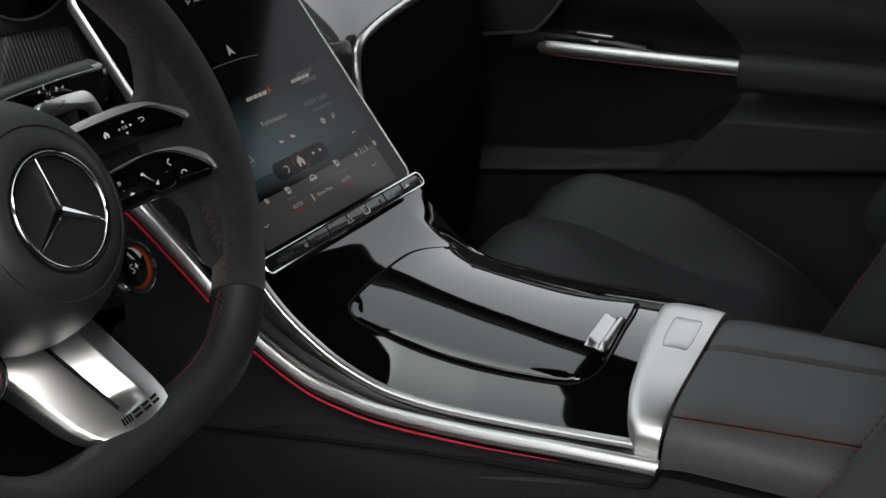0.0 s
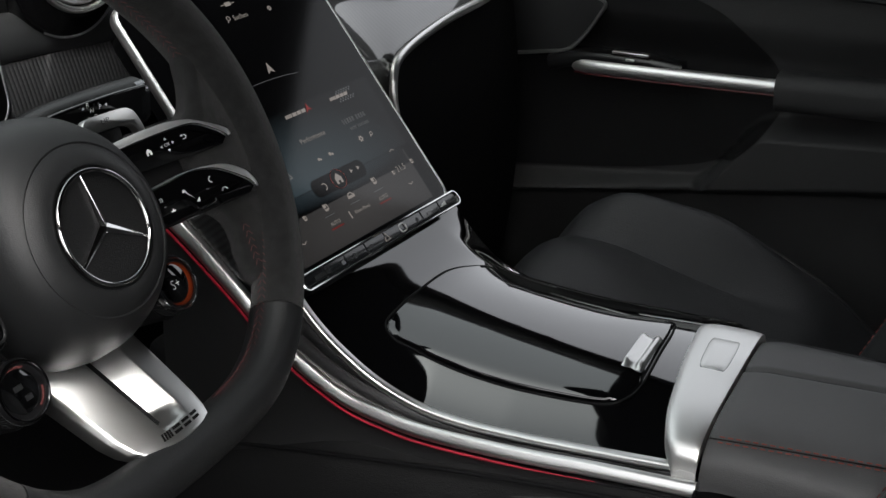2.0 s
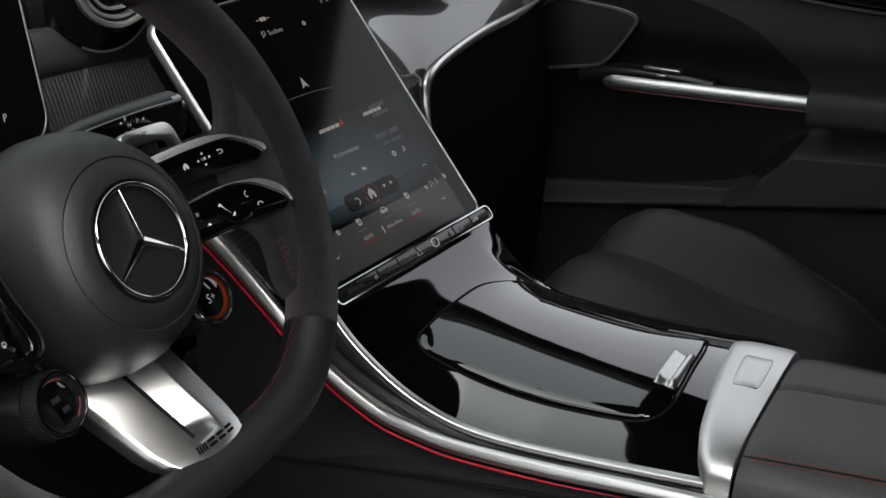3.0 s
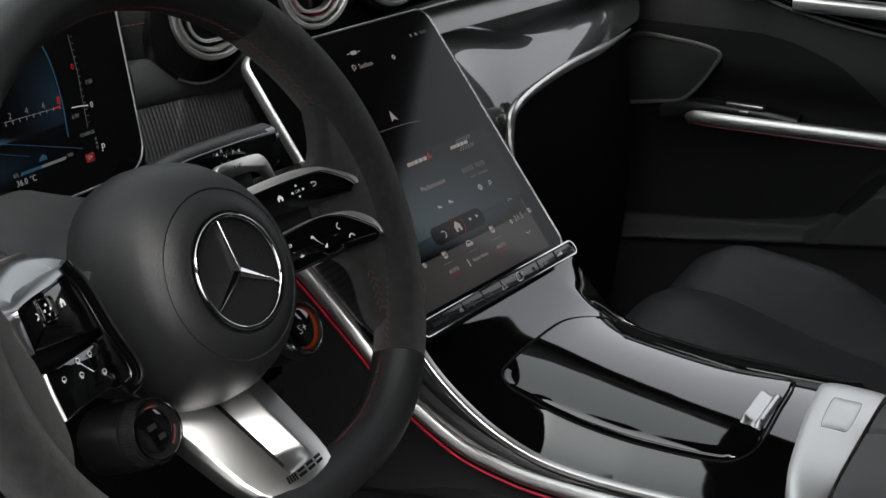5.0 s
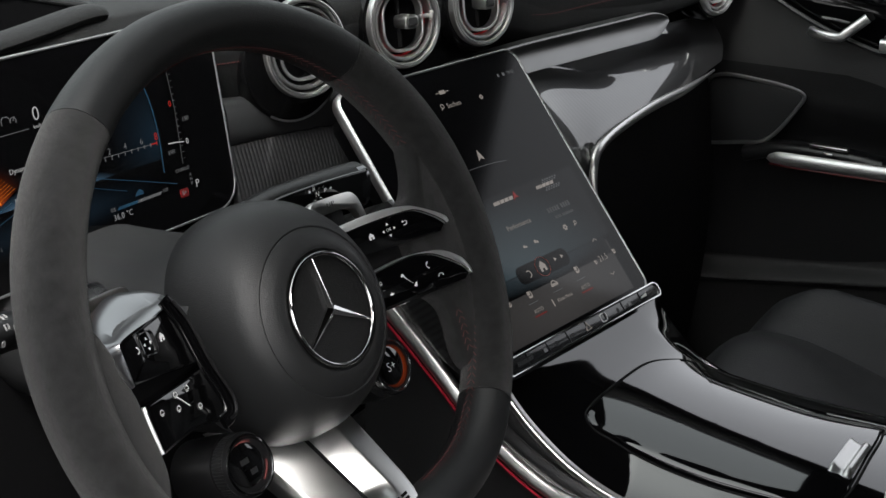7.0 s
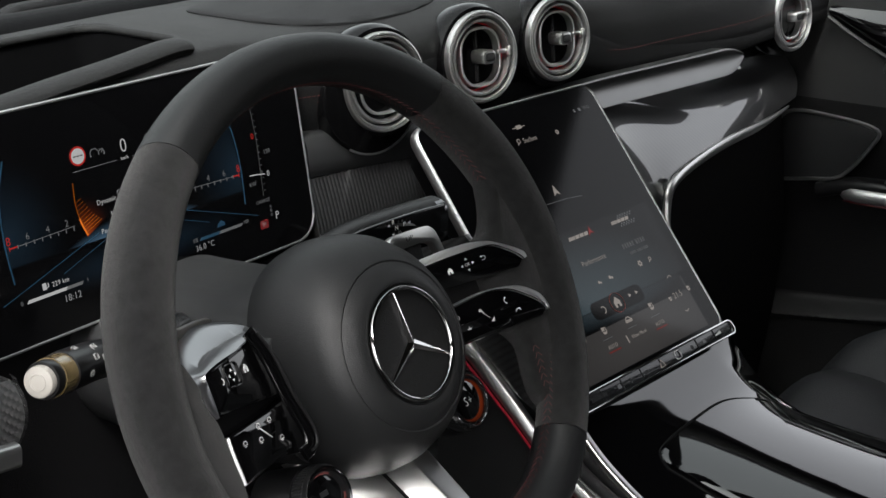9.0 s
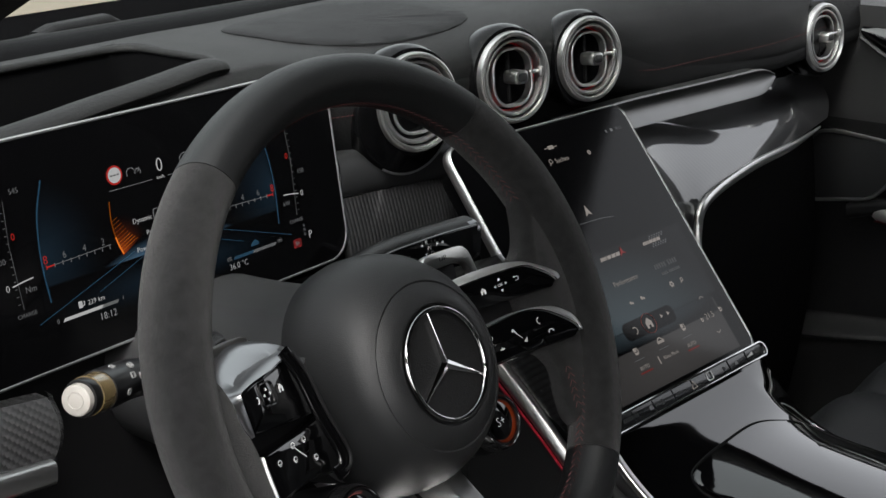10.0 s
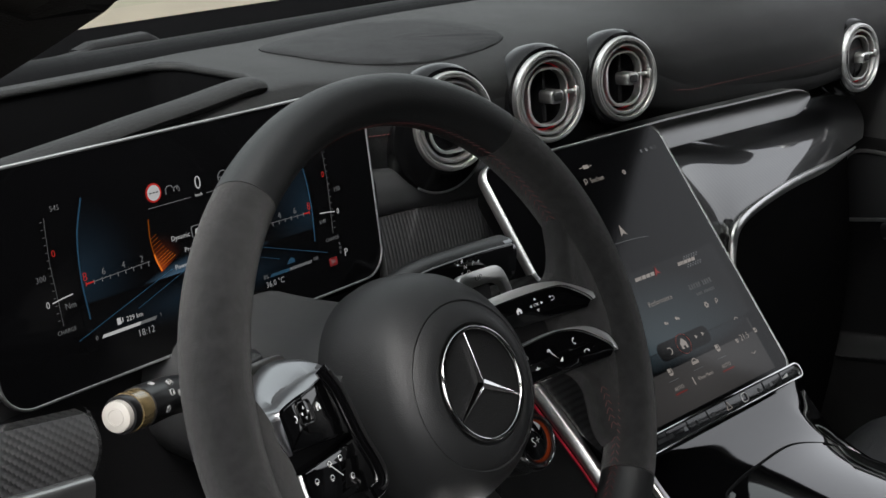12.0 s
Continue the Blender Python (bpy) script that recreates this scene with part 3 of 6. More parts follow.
for zz in (0.9825, 0.9775):
    row = []
    for x in np.linspace(0.148, 0.184, 20):
        s = min(np.linspace(0.0, 0.5, 71), key=lambda q: abs(dash_pad(x, q)[2] - zz))
        row.append(np.array(dash_pad(x, s)) + np.array((0, -0.0022, 0)))
    part("seam_stitching", stitches(row, 0.0030, 0.0012, 0.00038), REDTHREAD, dash, "red seam stitching")


# ---- air vents ----
def air_vent(x, y, z, r, yaw, group):
    m = pose(x, y, z, 90 - 6, 0, yaw) @ pose(0, 0, 0, 0, 0, 0)
    t = thing("air_vent", "round turbine air vent with silver ring and red inner rim", "vent", m=m, group=group)
    # local z points out of the dashboard
    part("housing", lathe([(r * 0.70, -0.050), (r * 1.04, -0.038), (r * 1.15, -0.026), (r * 1.17, -0.016), (r * 1.15, -0.010), (r * 1.09, -0.0055), (r * 1.00, -0.0050), (r * 0.99, -0.03), (r * 0.6, -0.034)], 56), HOUSING, t, "black housing", local=True)
    part("outer_ring", lathe([(r * 0.885, -0.012), (r * 0.885, -0.001), (r * 0.90, 0.0008), (r * 0.935, 0.0008), (r * 0.945, -0.0002), (r * 0.955, 0.0008), (r * 0.99, 0.0003), (r * 1.01, -0.0025), (r * 1.01, -0.009)], 64, caps=False), VENTMETAL, t, "satin silver ring", local=True)
    part("inner_ring", lathe([(r * 0.745, -0.020), (r * 0.755, -0.004), (r * 0.775, -0.0006), (r * 0.815, -0.0006), (r * 0.845, -0.003), (r * 0.85, -0.012)], 56, caps=False), VENTMETAL, t, "satin silver ring", local=True)
    part("red_ring", lathe([(r * 0.60, -0.019), (r * 0.745, -0.009), (r * 0.745, -0.014), (r * 0.61, -0.023)], 40, caps=False), REDPLASTIC, t, "red ring", local=True)
    part("throat", lathe([(r * 0.95, -0.011), (r * 0.86, -0.010), (r * 0.74, -0.022), (r * 0.2, -0.030)], 40), TRIMBLACK, t, local=True)
    part("vane_frame", frame_ring(rrect(r * 1.16, r * 1.30, r * 0.48, 10), rrect(r * 1.05, r * 1.19, r * 0.44, 10), -0.014, -0.003), VENTMETAL, t, "silver vane frame", local=True)
    part("vane", box(r * 0.06, r * 1.1, 0.008, 0.0006, pose(0, 0, -0.012)), DARK, t, local=True)
    part("vane", box(r * 0.95, r * 0.06, 0.008, 0.0006, pose(0, 0, -0.016)), DARK, t, local=True)
    k = part("knob", plate(rrect(r * 0.38, r * 0.30, r * 0.11, 6), -0.012, 0.0050, 0.002, pose(r * 0.08, 0, 0)), SATIN, t, "silver flow knob", local=True)
    part("inlay", plate(rrect(r * 0.26, r * 0.18, r * 0.06, 5), 0.0048, 0.0055, 0.0002, pose(r * 0.08, 0, 0)), GREYPLASTIC, k)
    part("lever", merge([box(r * 0.30, r * 0.09, 0.004, 0.0012, pose(r * 0.62, r * 0.05, -0.004)), box(r * 0.10, r * 0.22, 0.005, 0.0015, pose(r * 0.76, r * 0.05, -0.001))]), SATIN, t, "silver shut-off lever", local=True)
    return t


air_vent(0.222, 0.194, 0.985, 0.0375, -14, "round vents of the dashboard")
air_vent(0.342, 0.188, 0.985, 0.0375, -14, "round vents of the dashboard")
air_vent(0.461, 0.188, 0.982, 0.0375, -14, "round vents of the dashboard")
air_vent(0.930, 0.160, 0.938, 0.0390, -9, "round vents of the dashboard")


# ---- driver's display ----
DM = axes((-0.016, 0.210, 0.953), (1, 0, 0), (0, 0.148, 0.989), (0, -0.989, 0.148))
display = thing("instrument_display", "wide driver display, glossy black with lit dials", "display", m=DM)
dw, dh = 0.324, 0.140
part("housing", plate(rrect(dw - 0.006, dh - 0.006, 0.018, 8), -0.016, -0.006, 0.004), DARK, display, local=True)
part("frame", frame_ring(rrect(dw, dh, 0.021, 10), rrect(dw - 0.0036, dh - 0.0036, 0.0192, 10), -0.0030, 0.0006), FRAMEMETAL, display, "thin silver frame", local=True)
part("glass", plate(rrect(dw - 0.0036, dh - 0.0036, 0.0192, 10), -0.006, 0.0), GLASS_BLACK, display, "black display glass", local=True)


# ---- centre touchscreen ----
E1 = Vector((0.212, -0.025, 0.0)).normalized()
SN = Vector((-0.0844, -0.7663, 0.6370))
SN = (SN - E1 * SN.dot(E1)).normalized()
E2 = SN.cross(E1)
SM = axes((0.221, 0.020, 0.763), E1, E2, SN)
screen = thing("touchscreen", "tall centre touchscreen, glossy black with silver edge", "screen", m=SM)
sw, sh, scx, scy = 0.2205, 0.2420, 0.0975, 0.1228
S0 = pose(scx, scy, 0)
part("housing", plate(rrect(sw - 0.022, sh - 0.022, 0.012, 8), -0.03, -0.008, 0.004, S0), TRIMBLACK, screen, local=True)
part("frame", sweep([S0 @ Vector((x, y, -0.0042)) for x, y in rrect(sw - 0.0030, sh - 0.0030, 0.0125, 8)], circle(0.0021, 12, 0.0050), closed=True, up=(0, 0, 1)), FRAMEMETAL, screen, "satin silver frame", local=True)
part("glass", plate(rrect(sw - 0.004, sh - 0.004, 0.012, 8), -0.005, 0.0, 0, S0), GLASS_BLACK, screen, "black display glass", local=True)
bar = part("button_bar", plate(rrect(0.2075, 0.0105, 0.004, 6), -0.012, 0.0010, 0.0004, pose(0.1088, 0.0002, 0)), BARGLASS, screen, "glossy black touch button bar", local=True)
part("bar_frame", frame_ring(rrect(0.2110, 0.0135, 0.0055, 6), rrect(0.2075, 0.0105, 0.0040, 6), -0.012, 0.0022, pose(0.1088, 0.0002, 0)), CHROME, bar, "chrome edging")
for k in range(1, 8):
    part("button_gap", box(0.0006, 0.0095, 0.0004, 0, pose(0.005 + k * 0.0258, 0.0002, 0.0012)), DARK, bar)


# ---- centre console ----
RAIL = spline([(0.045, 0.796), (0.024, 0.766), (0.005, 0.742), (-0.018, 0.722), (-0.047, 0.704), (-0.081, 0.692), (-0.117, 0.688), (-0.161, 0.689), (-0.219, 0.693), (-0.268, 0.697)], 60)
MID = spline([(0.045, 0.790), (0.030, 0.772), (0.016, 0.7575), (0.004, 0.7475), (-0.012, 0.7400), (-0.031, 0.7335), (-0.055, 0.7290), (-0.10, 0.7245), (-0.15, 0.722), (-0.21, 0.722), (-0.28, 0.722)], 80)


CC = 0.3265  # the console's middle


def rail_z(y):
    return float(np.interp(-y, -RAIL[:, 0], RAIL[:, 1]))


def mid_z(y):
    return float(np.interp(-y, -MID[:, 0], MID[:, 1]))


def top_z(x, y):
    s = abs((x - CC) / 0.1105)
    front = sstep(-0.05, 0.005, y)
    y += 0.118 * (x - 0.29) * sstep(-0.09, 0.0, y)
    mid, rail = mid_z(y), rail_z(y)
    crown = min(1.0, (mid - rail) / 0.034)
    low = mid - crown * (0.0075 * (s / 0.665) ** 2.2 + 0.0156 * (1 - (1 - min(1.0, max(0.0, (s - 0.70) / 0.30))) ** 1.8))
    return low * (1 - front) + (mid + (rail - mid) * s**6.5) * front


console = thing("center_console", "glossy black centre console with silver side rails", "console", (CX, -0.1, 0.32))
ys = np.linspace(0.03, -0.262, 60)
part("top_panel", surf(lambda y, s: (CC + 0.110 * s, y, top_z(CC + 0.110 * s, y)), ys, np.linspace(-1, 1, 40), 0.012), PIANO, console, "piano black top panel")


def lid_outline():
    return spline([(0.3900, -0.057), (0.3745, -0.0448), (0.349, -0.0352), (0.306, -0.0318), (0.274, -0.0304), (0.2565, -0.0318), (0.2486, -0.0410), (0.2470, -0.060), (0.2443, -0.10), (0.2440, -0.15), (0.2460, -0.206), (0.2538, -0.221), (0.275, -0.2265), (0.32, -0.2250), (0.358, -0.2225), (0.3700, -0.214), (0.3635, -0.16), (0.3670, -0.10), (0.376, -0.072)], 120, True)


def lid_mesh(grow, lift0, lift1):
    """The lid: its outline shrunk in rings towards the middle, riding on the console's surface."""
    p = ccw(lid_outline())
    c = np.array([0.314, -0.13])
    rings = []
    for k, z in ((1.0, lift0), (1.0, lift1 - 0.0012), (0.985, lift1)):
        q = c + (p - c) * k * grow
        rings.append([(x, y, top_z(x, y) + z) for x, y in q])
    for k in np.linspace(0.95, 0.05, 14):
        q = c + (p - c) * k * grow
        rings.append([(x, y, top_z(x, y) + lift1 + 0.0004 * (1 - k * k)) for x, y in q])
    return loft(rings)


lid = part("lid", lid_mesh(0.985, -0.004, 0.0026), PIANO, console, "piano black roll-top lid")
LO = ccw(lid_outline())
part("lid_seam", sweep([(x, y, top_z(x, y) + 0.0008) for x, y in LO], circle(0.0008, 6), closed=True), DARK, console)
def lid_grip():
    """A scooped plate with a raised lip behind it, running across the lid's rear edge."""
    run = [(-0.2055, -0.002), (-0.2057, 0.0030), (-0.2066, 0.0044), (-0.2082, 0.0046), (-0.2110, 0.0030), (-0.2140, 0.0022), (-0.2160, 0.0027), (-0.2172, 0.0046), (-0.2184, 0.0054), (-0.2202, 0.0054), (-0.2214, 0.0046), (-0.2221, 0.0028), (-0.2224, -0.002)]
    rings = []
    for i in range(21):
        u = i / 20
        x = 0.2862 + 0.0490 * u
        k = min(1.0, 0.25 + 7 * u) * min(1.0, 0.5 + 9 * (1 - u))
        rings.append([(x + 0.18 * (y + 0.2055), y, 0.7232 - 0.0012 * (1 - u) + z * (k if z > 0 else 1)) for y, z in run])
    return loft(rings)


part("lid_grip", lid_grip(), SATIN, lid, "satin chrome grip")

# side rails: the inner chrome edge and the broad lit strip below it
for side in (-1, 1):
    X0 = CC + side * 0.1125
    inner = [(X0, y, z + 0.002) for y, z in RAIL]
    if side < 0:
        part("rail_edge", sweep(inner, rrect(0.0065, 0.008, 0.0028), up=(1, 0, 0)), SATIN, console, "satin silver edge")
    else:
        part("rail_edge", sweep(inner[:52], circle(0.0022, 8), up=(1, 0, 0)), DARKCHROME, console, "dark chrome edge")
    outer_pts = spline([(0.135, 0.822), (0.103, 0.796), (0.064, 0.761), (0.020, 0.719), (-0.024, 0.693), (-0.061, 0.684), (-0.097, 0.681), (-0.162, 0.683), (-0.224, 0.688), (-0.288, 0.692)], 70)
    X1 = CC + side * 0.1225
    outer = [(X1 + side * 0.0010, y, z + 0.0008) for y, z in outer_pts]
    if side < 0:
        part("side_rail", sweep(outer, [(a * 0.87 - b * 0.5, a * 0.5 + b * 0.87) for a, b in rrect(0.0108, 0.0080, 0.0036)], up=(side, 0, 0), scale=[1 + 0.25 * max(0.0, 1 - i / 28) for i in range(70)]), SATIN, console, "broad satin silver rail")
        part("light_strip", sweep([(X1 + side * (0.0062 + 0.0015 * max(0.0, 1 - i / 28)), y, z - 0.0056 - 0.002 * max(0.0, 1 - i / 28)) for i, (y, z) in enumerate(outer_pts[:62])], circle(0.0010, 8), scale=[min(1.0, 0.25 + 0.08 * (62 - 1 - i)) for i in range(62)]), RED, console, "thin red light strip")
    # black cheek between the two
    def cheek(u, v, X0=X0, X1=X1, side=side):
        i = int(round(u * 59))
        y, z = RAIL[i]
        j = np.interp(-y, -outer_pts[:, 0], outer_pts[:, 1])
        return (X0 + (X1 - X0) * v + side * 0.001, y, (z - 0.003) * (1 - v) + j * v - 0.004 * math.sin(v * 3.1))
    part("cheek", surf(cheek, np.linspace(0, 1 if side < 0 else 0.88, 60), np.linspace(0, 1, 6), 0.006, (-side, 0, 0)), CARBON_SIDE if side < 0 else PIANO, console, "lacquered carbon fibre cheek" if side < 0 else "")

    def flank(u, v, side=side):
        y, z = outer_pts[min(int(u * 69), 69)]
        low = 0.665 - 0.05 * sstep(-0.1, 0.2, y) + 0.03 * sstep(-0.1, -0.3, y)
        return (CC + side * (0.1225 + 0.006 * v - 0.004 * math.sin(v * 3.1)), y, (z - 0.010) * (1 - v) + (low - 0.02) * v)
    part("flank", surf(flank, np.linspace(0, 1, 70), np.linspace(0, 1, 8), 0.02, (-side, 0, 0)), LEATHER, console, "black leather flank")

    def lower(u, v, side=side):
        y = 0.20 - u * 0.95
        low = 0.660 - 0.055 * sstep(-0.05, 0.2, y) + 0.026 * sstep(-0.1, -0.31, y)
        bulge = 0.016 * math.sin(min(1.0, v * 8) * math.pi / 2)
        return (CC + side * (0.1205 + bulge), y, low * (1 - v) + 0.33 * v)
    part("lower_panel", surf(lower, np.linspace(0, 1, 50), [0, 0.01, 0.025, 0.05, 0.09, 0.14, 0.3, 0.6, 1.0], 0.03, (-side, 0, 0)), PAD, console, "black soft lower panel")
part("panel_joint", sweep(spline([(0.197, 0.16, 0.612), (0.195, 0.12, 0.621), (0.1935, 0.054, 0.636), (0.193, -0.026, 0.650), (0.193, -0.144, 0.667), (0.193, -0.227, 0.676), (0.193, -0.277, 0.682), (0.1935, -0.287, 0.688), (0.194, -0.290, 0.698)], 60), circle(0.0016, 8)), DARK, console, "dark joint above the lower panel")
part("core", box(0.21, 0.95, 0.34, 0.01, pose(CX, -0.30, 0.51)), DARK, console)


# ---- armrest ----
def arch(x, top=0.727, edge=0.694):
    """Height of the armrest across the car: flat on top with rounded shoulders."""
    k = min(1.0, abs((x - 0.3012) / 0.0922))
    return edge + (top - edge) * (1 - k**5) ** 0.45


armrest = thing("armrest", "padded black leather armrest with red double stitching", "armrest", (CX, -0.45, 0.66))


def pad_pt(x0, x1, y0, y1, zt, ze, r):
    """A leather pad between two edges, each (x at the front, sideways run per metre)."""
    def f(u, v):
        y = y0 + (y1 - y0) * u
        run = min(y0 - y, 0.2)
        a, b = x0[0] + x0[1] * run, x1[0] + x1[1] * run
        x = a + (b - a) * v
        rim = min(u * (y0 - y1), (1 - u) * (y0 - y1), 0.02) / 0.02
        return (x, y, arch(x, zt, ze) - r * (1 - rim) ** 2 - 0.0022 * math.exp(-((min(v, 1 - v) * (b - a)) / 0.0025) ** 2))
    return f


vs = np.concatenate([0.10 * np.linspace(0, 1, 18) ** 2.2, np.linspace(0.12, 0.88, 30), 1 - 0.10 * np.linspace(1, 0, 18) ** 2.2])
part("pad", surf(pad_pt((0.2093, 0.0), (0.3175, 0.09), -0.2870, -0.75, 0.7268, 0.694, 0.003), np.linspace(0, 1, 60), vs, 0.006), LIT_LEATHER, armrest, "black leather pad")
part("pad", surf(pad_pt((0.3185, 0.09), (0.3932, 0.0), -0.2870, -0.75, 0.7268, 0.694, 0.003), np.linspace(0, 1, 60), vs, 0.006), LIT_LEATHER, armrest, "black leather pad")
for x0 in (0.2228, 0.2268):
    row = []
    for y in np.linspace(-0.294, -0.74, 80):
        x = x0 + 0.08 * min(0.2, -0.292 - y)
        row.append((x, y, arch(x) + 0.0002))
    part("stitching", stitches(row, 0.0036, 0.0018, 0.00048), STITCH, armrest, "dark red stitching")
row = [(0.2248 + 0.08 * min(0.2, -0.292 - y), y) for y in np.linspace(-0.288, -0.745, 80)]
part("seam", sweep([(x, y, arch(x) + 0.0001) for x, y in row], circle(0.0008, 6, 0.0004)), DARK, armrest, "sewn seam")
part("base", box(0.174, 0.46, 0.03, 0.006, pose(0.301, -0.52, 0.672)), DARK, armrest)


CAP_X = spline([(0.2125, 0.6940), (0.2086, 0.7040), (0.2105, 0.7130), (0.2200, 0.7205), (0.2440, 0.7252), (0.2900, 0.7268), (0.3200, 0.7272), (0.3480, 0.7270), (0.3700, 0.7256), (0.3845, 0.7205), (0.3915, 0.7110), (0.3930, 0.6940)], 111)
CAP_Y = spline([(0, -0.2730), (1, -0.2705), (2, -0.2670), (3, -0.2605), (4, -0.2535), (5, -0.2465), (6, -0.2430), (7, -0.2405), (8, -0.2390), (9, -0.2395), (10, -0.2430), (11, -0.2500)], 111)


def cap_pt(u, v, lift=0.0):
    """A point of the end cap: u from its front edge back to the pad, v across the car."""
    i = min(max(v, 0.0), 1.0) * 110
    j = min(int(i), 109)
    f = i - j
    x, z = CAP_X[j] * (1 - f) + CAP_X[j + 1] * f
    y = CAP_Y[j][1] * (1 - f) + CAP_Y[j + 1][1] * f
    return (x, y + (-0.2850 - y) * u, z - 0.0035 * (1 - u) ** 7 - 0.0012 * u**12 + lift)


part("end_cap", surf(cap_pt, np.linspace(0, 1, 24), np.linspace(0, 1, 100), 0.010), CAPMETAL, armrest, "satin aluminium end cap")


def cap_button(grow, lift0, lift1):
    """A rounded button that follows the cap's curve."""
    rings = []
    for k, z in ((1.0, lift0), (1.0, lift1 - 0.0003), (0.96, lift1), (0.6, lift1), (0.1, lift1)):
        rings.append([cap_pt(0.55 + grow * k * b, 0.565 + grow * k * a, z) for a, b in rrect(0.150, 0.48, 0.050, 5)])
    return loft(rings)


part("button_gap", cap_button(1.06, -0.001, 0.0001), DARKCHROME, armrest)
part("release_button", cap_button(1.0, -0.001, 0.0004), CAPMETAL, armrest, "satin aluminium release button")


# ---- passenger door ----
door = thing("door_passenger", "black passenger door with silver armrest bar", "door", (1.08, -0.1, 0.35))


def door_face(y, z):
    """The panel: a storage hollow in front, a swelling behind it and a ledge along its foot."""
    top = 0.556 - 0.12 * max(y, -0.13) + 0.083 * sstep(-0.035, -0.135, y) + 0.08 * max(0.0, -0.13 - y)
    foot = 0.545 - 0.16 * y
    x = 1.080 - 0.048 * sstep(top + 0.010, top - 0.014, z) + 0.05 * sstep(foot + 0.014, foot - 0.012, z)
    return (x - 0.026 * sstep(0.72, 0.78, z), y, z)


zs = np.concatenate([np.linspace(0.34, 0.50, 12), np.linspace(0.503, 0.70, 110), np.linspace(0.705, 0.96, 30)])
part("inner_panel", surf(lambda a, b: door_face(a, b), np.concatenate([np.linspace(0.45, -0.01, 40), np.linspace(-0.013, -0.16, 90), np.linspace(-0.165, -0.75, 40)]), zs, 0.05, (1, 0, 0)), DOORPAD, door, "black soft inner panel")


# storage hollow's shade as a darker sheet, bounded by one curve rising behind the grip
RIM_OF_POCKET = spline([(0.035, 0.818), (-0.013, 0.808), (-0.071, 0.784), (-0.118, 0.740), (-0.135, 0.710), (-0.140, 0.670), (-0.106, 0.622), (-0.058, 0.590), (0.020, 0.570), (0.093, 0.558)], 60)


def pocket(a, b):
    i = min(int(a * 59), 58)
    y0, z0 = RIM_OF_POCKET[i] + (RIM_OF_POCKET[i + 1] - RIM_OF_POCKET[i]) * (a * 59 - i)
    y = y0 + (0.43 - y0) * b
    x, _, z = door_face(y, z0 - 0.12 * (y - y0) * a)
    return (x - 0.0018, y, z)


part("door_pocket", surf(pocket, np.linspace(0, 1, 100), np.concatenate([np.linspace(0, 0.2, 20), np.linspace(0.22, 1, 30)])), POCKET_SHADE, door, "dark sheet shading the storage pocket")
barp = spline([(1.049, 0.128, 0.7035), (1.042, 0.112, 0.7060), (1.038, 0.09, 0.7065), (1.038, -0.014, 0.7082), (1.036, -0.141, 0.7120)], 40)
part("armrest_bar", sweep(barp, rrect(0.018, 0.0180, 0.0080), scale=[min(1, 0.30 + 0.10 * i) for i in range(40)]), BEZEL, door, "polished silver bar")
part("light_strip", sweep(barp[5:] + np.array([-0.004, 0, -0.0098]), circle(0.0010, 6)), DARKRED, door, "dim red light strip")
part("grip", sweep(spline([(1.052, 0.155, 0.702), (1.050, 0.11, 0.714), (1.050, 0.03, 0.716), (1.052, -0.02, 0.712)], 16), rrect(0.03, 0.02, 0.008)), SATINBLACK, door, "satin black grip")
part("switch", merge([box(0.010, 0.048, 0.004, 0.001, pose(1.040, 0.045, 0.7285)), box(0.008, 0.012, 0.003, 0.001, pose(1.038, 0.045, 0.721))]), SATIN, door, "silver window switch")
rear_arm = spline([(1.045, -0.141, 0.706), (1.042, -0.3, 0.712), (1.045, -0.5, 0.715)], 12)
part("arm_pad", sweep(rear_arm, rrect(0.05, 0.045, 0.016)), DOORPAD, door)
spk = spline([(0.205, 0.797), (0.14, 0.799), (0.088, 0.790), (0.092, 0.770), (0.125, 0.727), (0.16, 0.716), (0.24, 0.708), (0.225, 0.75)], 48, True)
part("speaker_grille", plate([(-a, b) for a, b in spk], -0.01, 0.004, 0.002, axes((1.050, 0, 0), (0, -1, 0), (0, 0, 1), (-1, 0, 0))), SHELFGREY, door, "dark grey speaker grille")
part("grille_frame", sweep([(1.046, a, b) for a, b in spk], circle(0.0026, 6), closed=True, up=(1, 0, 0)), FRAMEMETAL, door, "thin silver edge")
part("trim_panel", surf(lambda a, b: (1.046 - 0.006 * math.sin(b * 3.1), 0.16 - 0.75 * a, 0.825 + 0.10 * (1 - a) ** 5 + (0.110 - 0.10 * (1 - a) ** 5) * b), np.linspace(0, 1, 30), np.linspace(0, 1, 8), 0.01, (1, 0, 0)), PIANO, door, "glossy black trim")
part("trim_edge", sweep([(1.040, 0.16 - 0.75 * a, 0.823 + 0.10 * (1 - a) ** 5) for a in np.linspace(0, 1, 30)], circle(0.003, 6)), GREYPLASTIC, door)
part("trim_strip", sweep([(1.035, y, 0.862) for y in np.linspace(-0.004, -0.5, 12)], rrect(0.012, 0.016, 0.004)), SATIN, door, "satin silver strip")
part("door_handle", sweep(spline([(1.034, 0.080, 0.871), (1.026, 0.066, 0.869), (1.024, 0.044, 0.868), (1.026, 0.034, 0.875), (1.034, 0.014, 0.893)], 16), rrect(0.010, 0.0115, 0.0035)), SATIN, door, "satin silver inner handle")


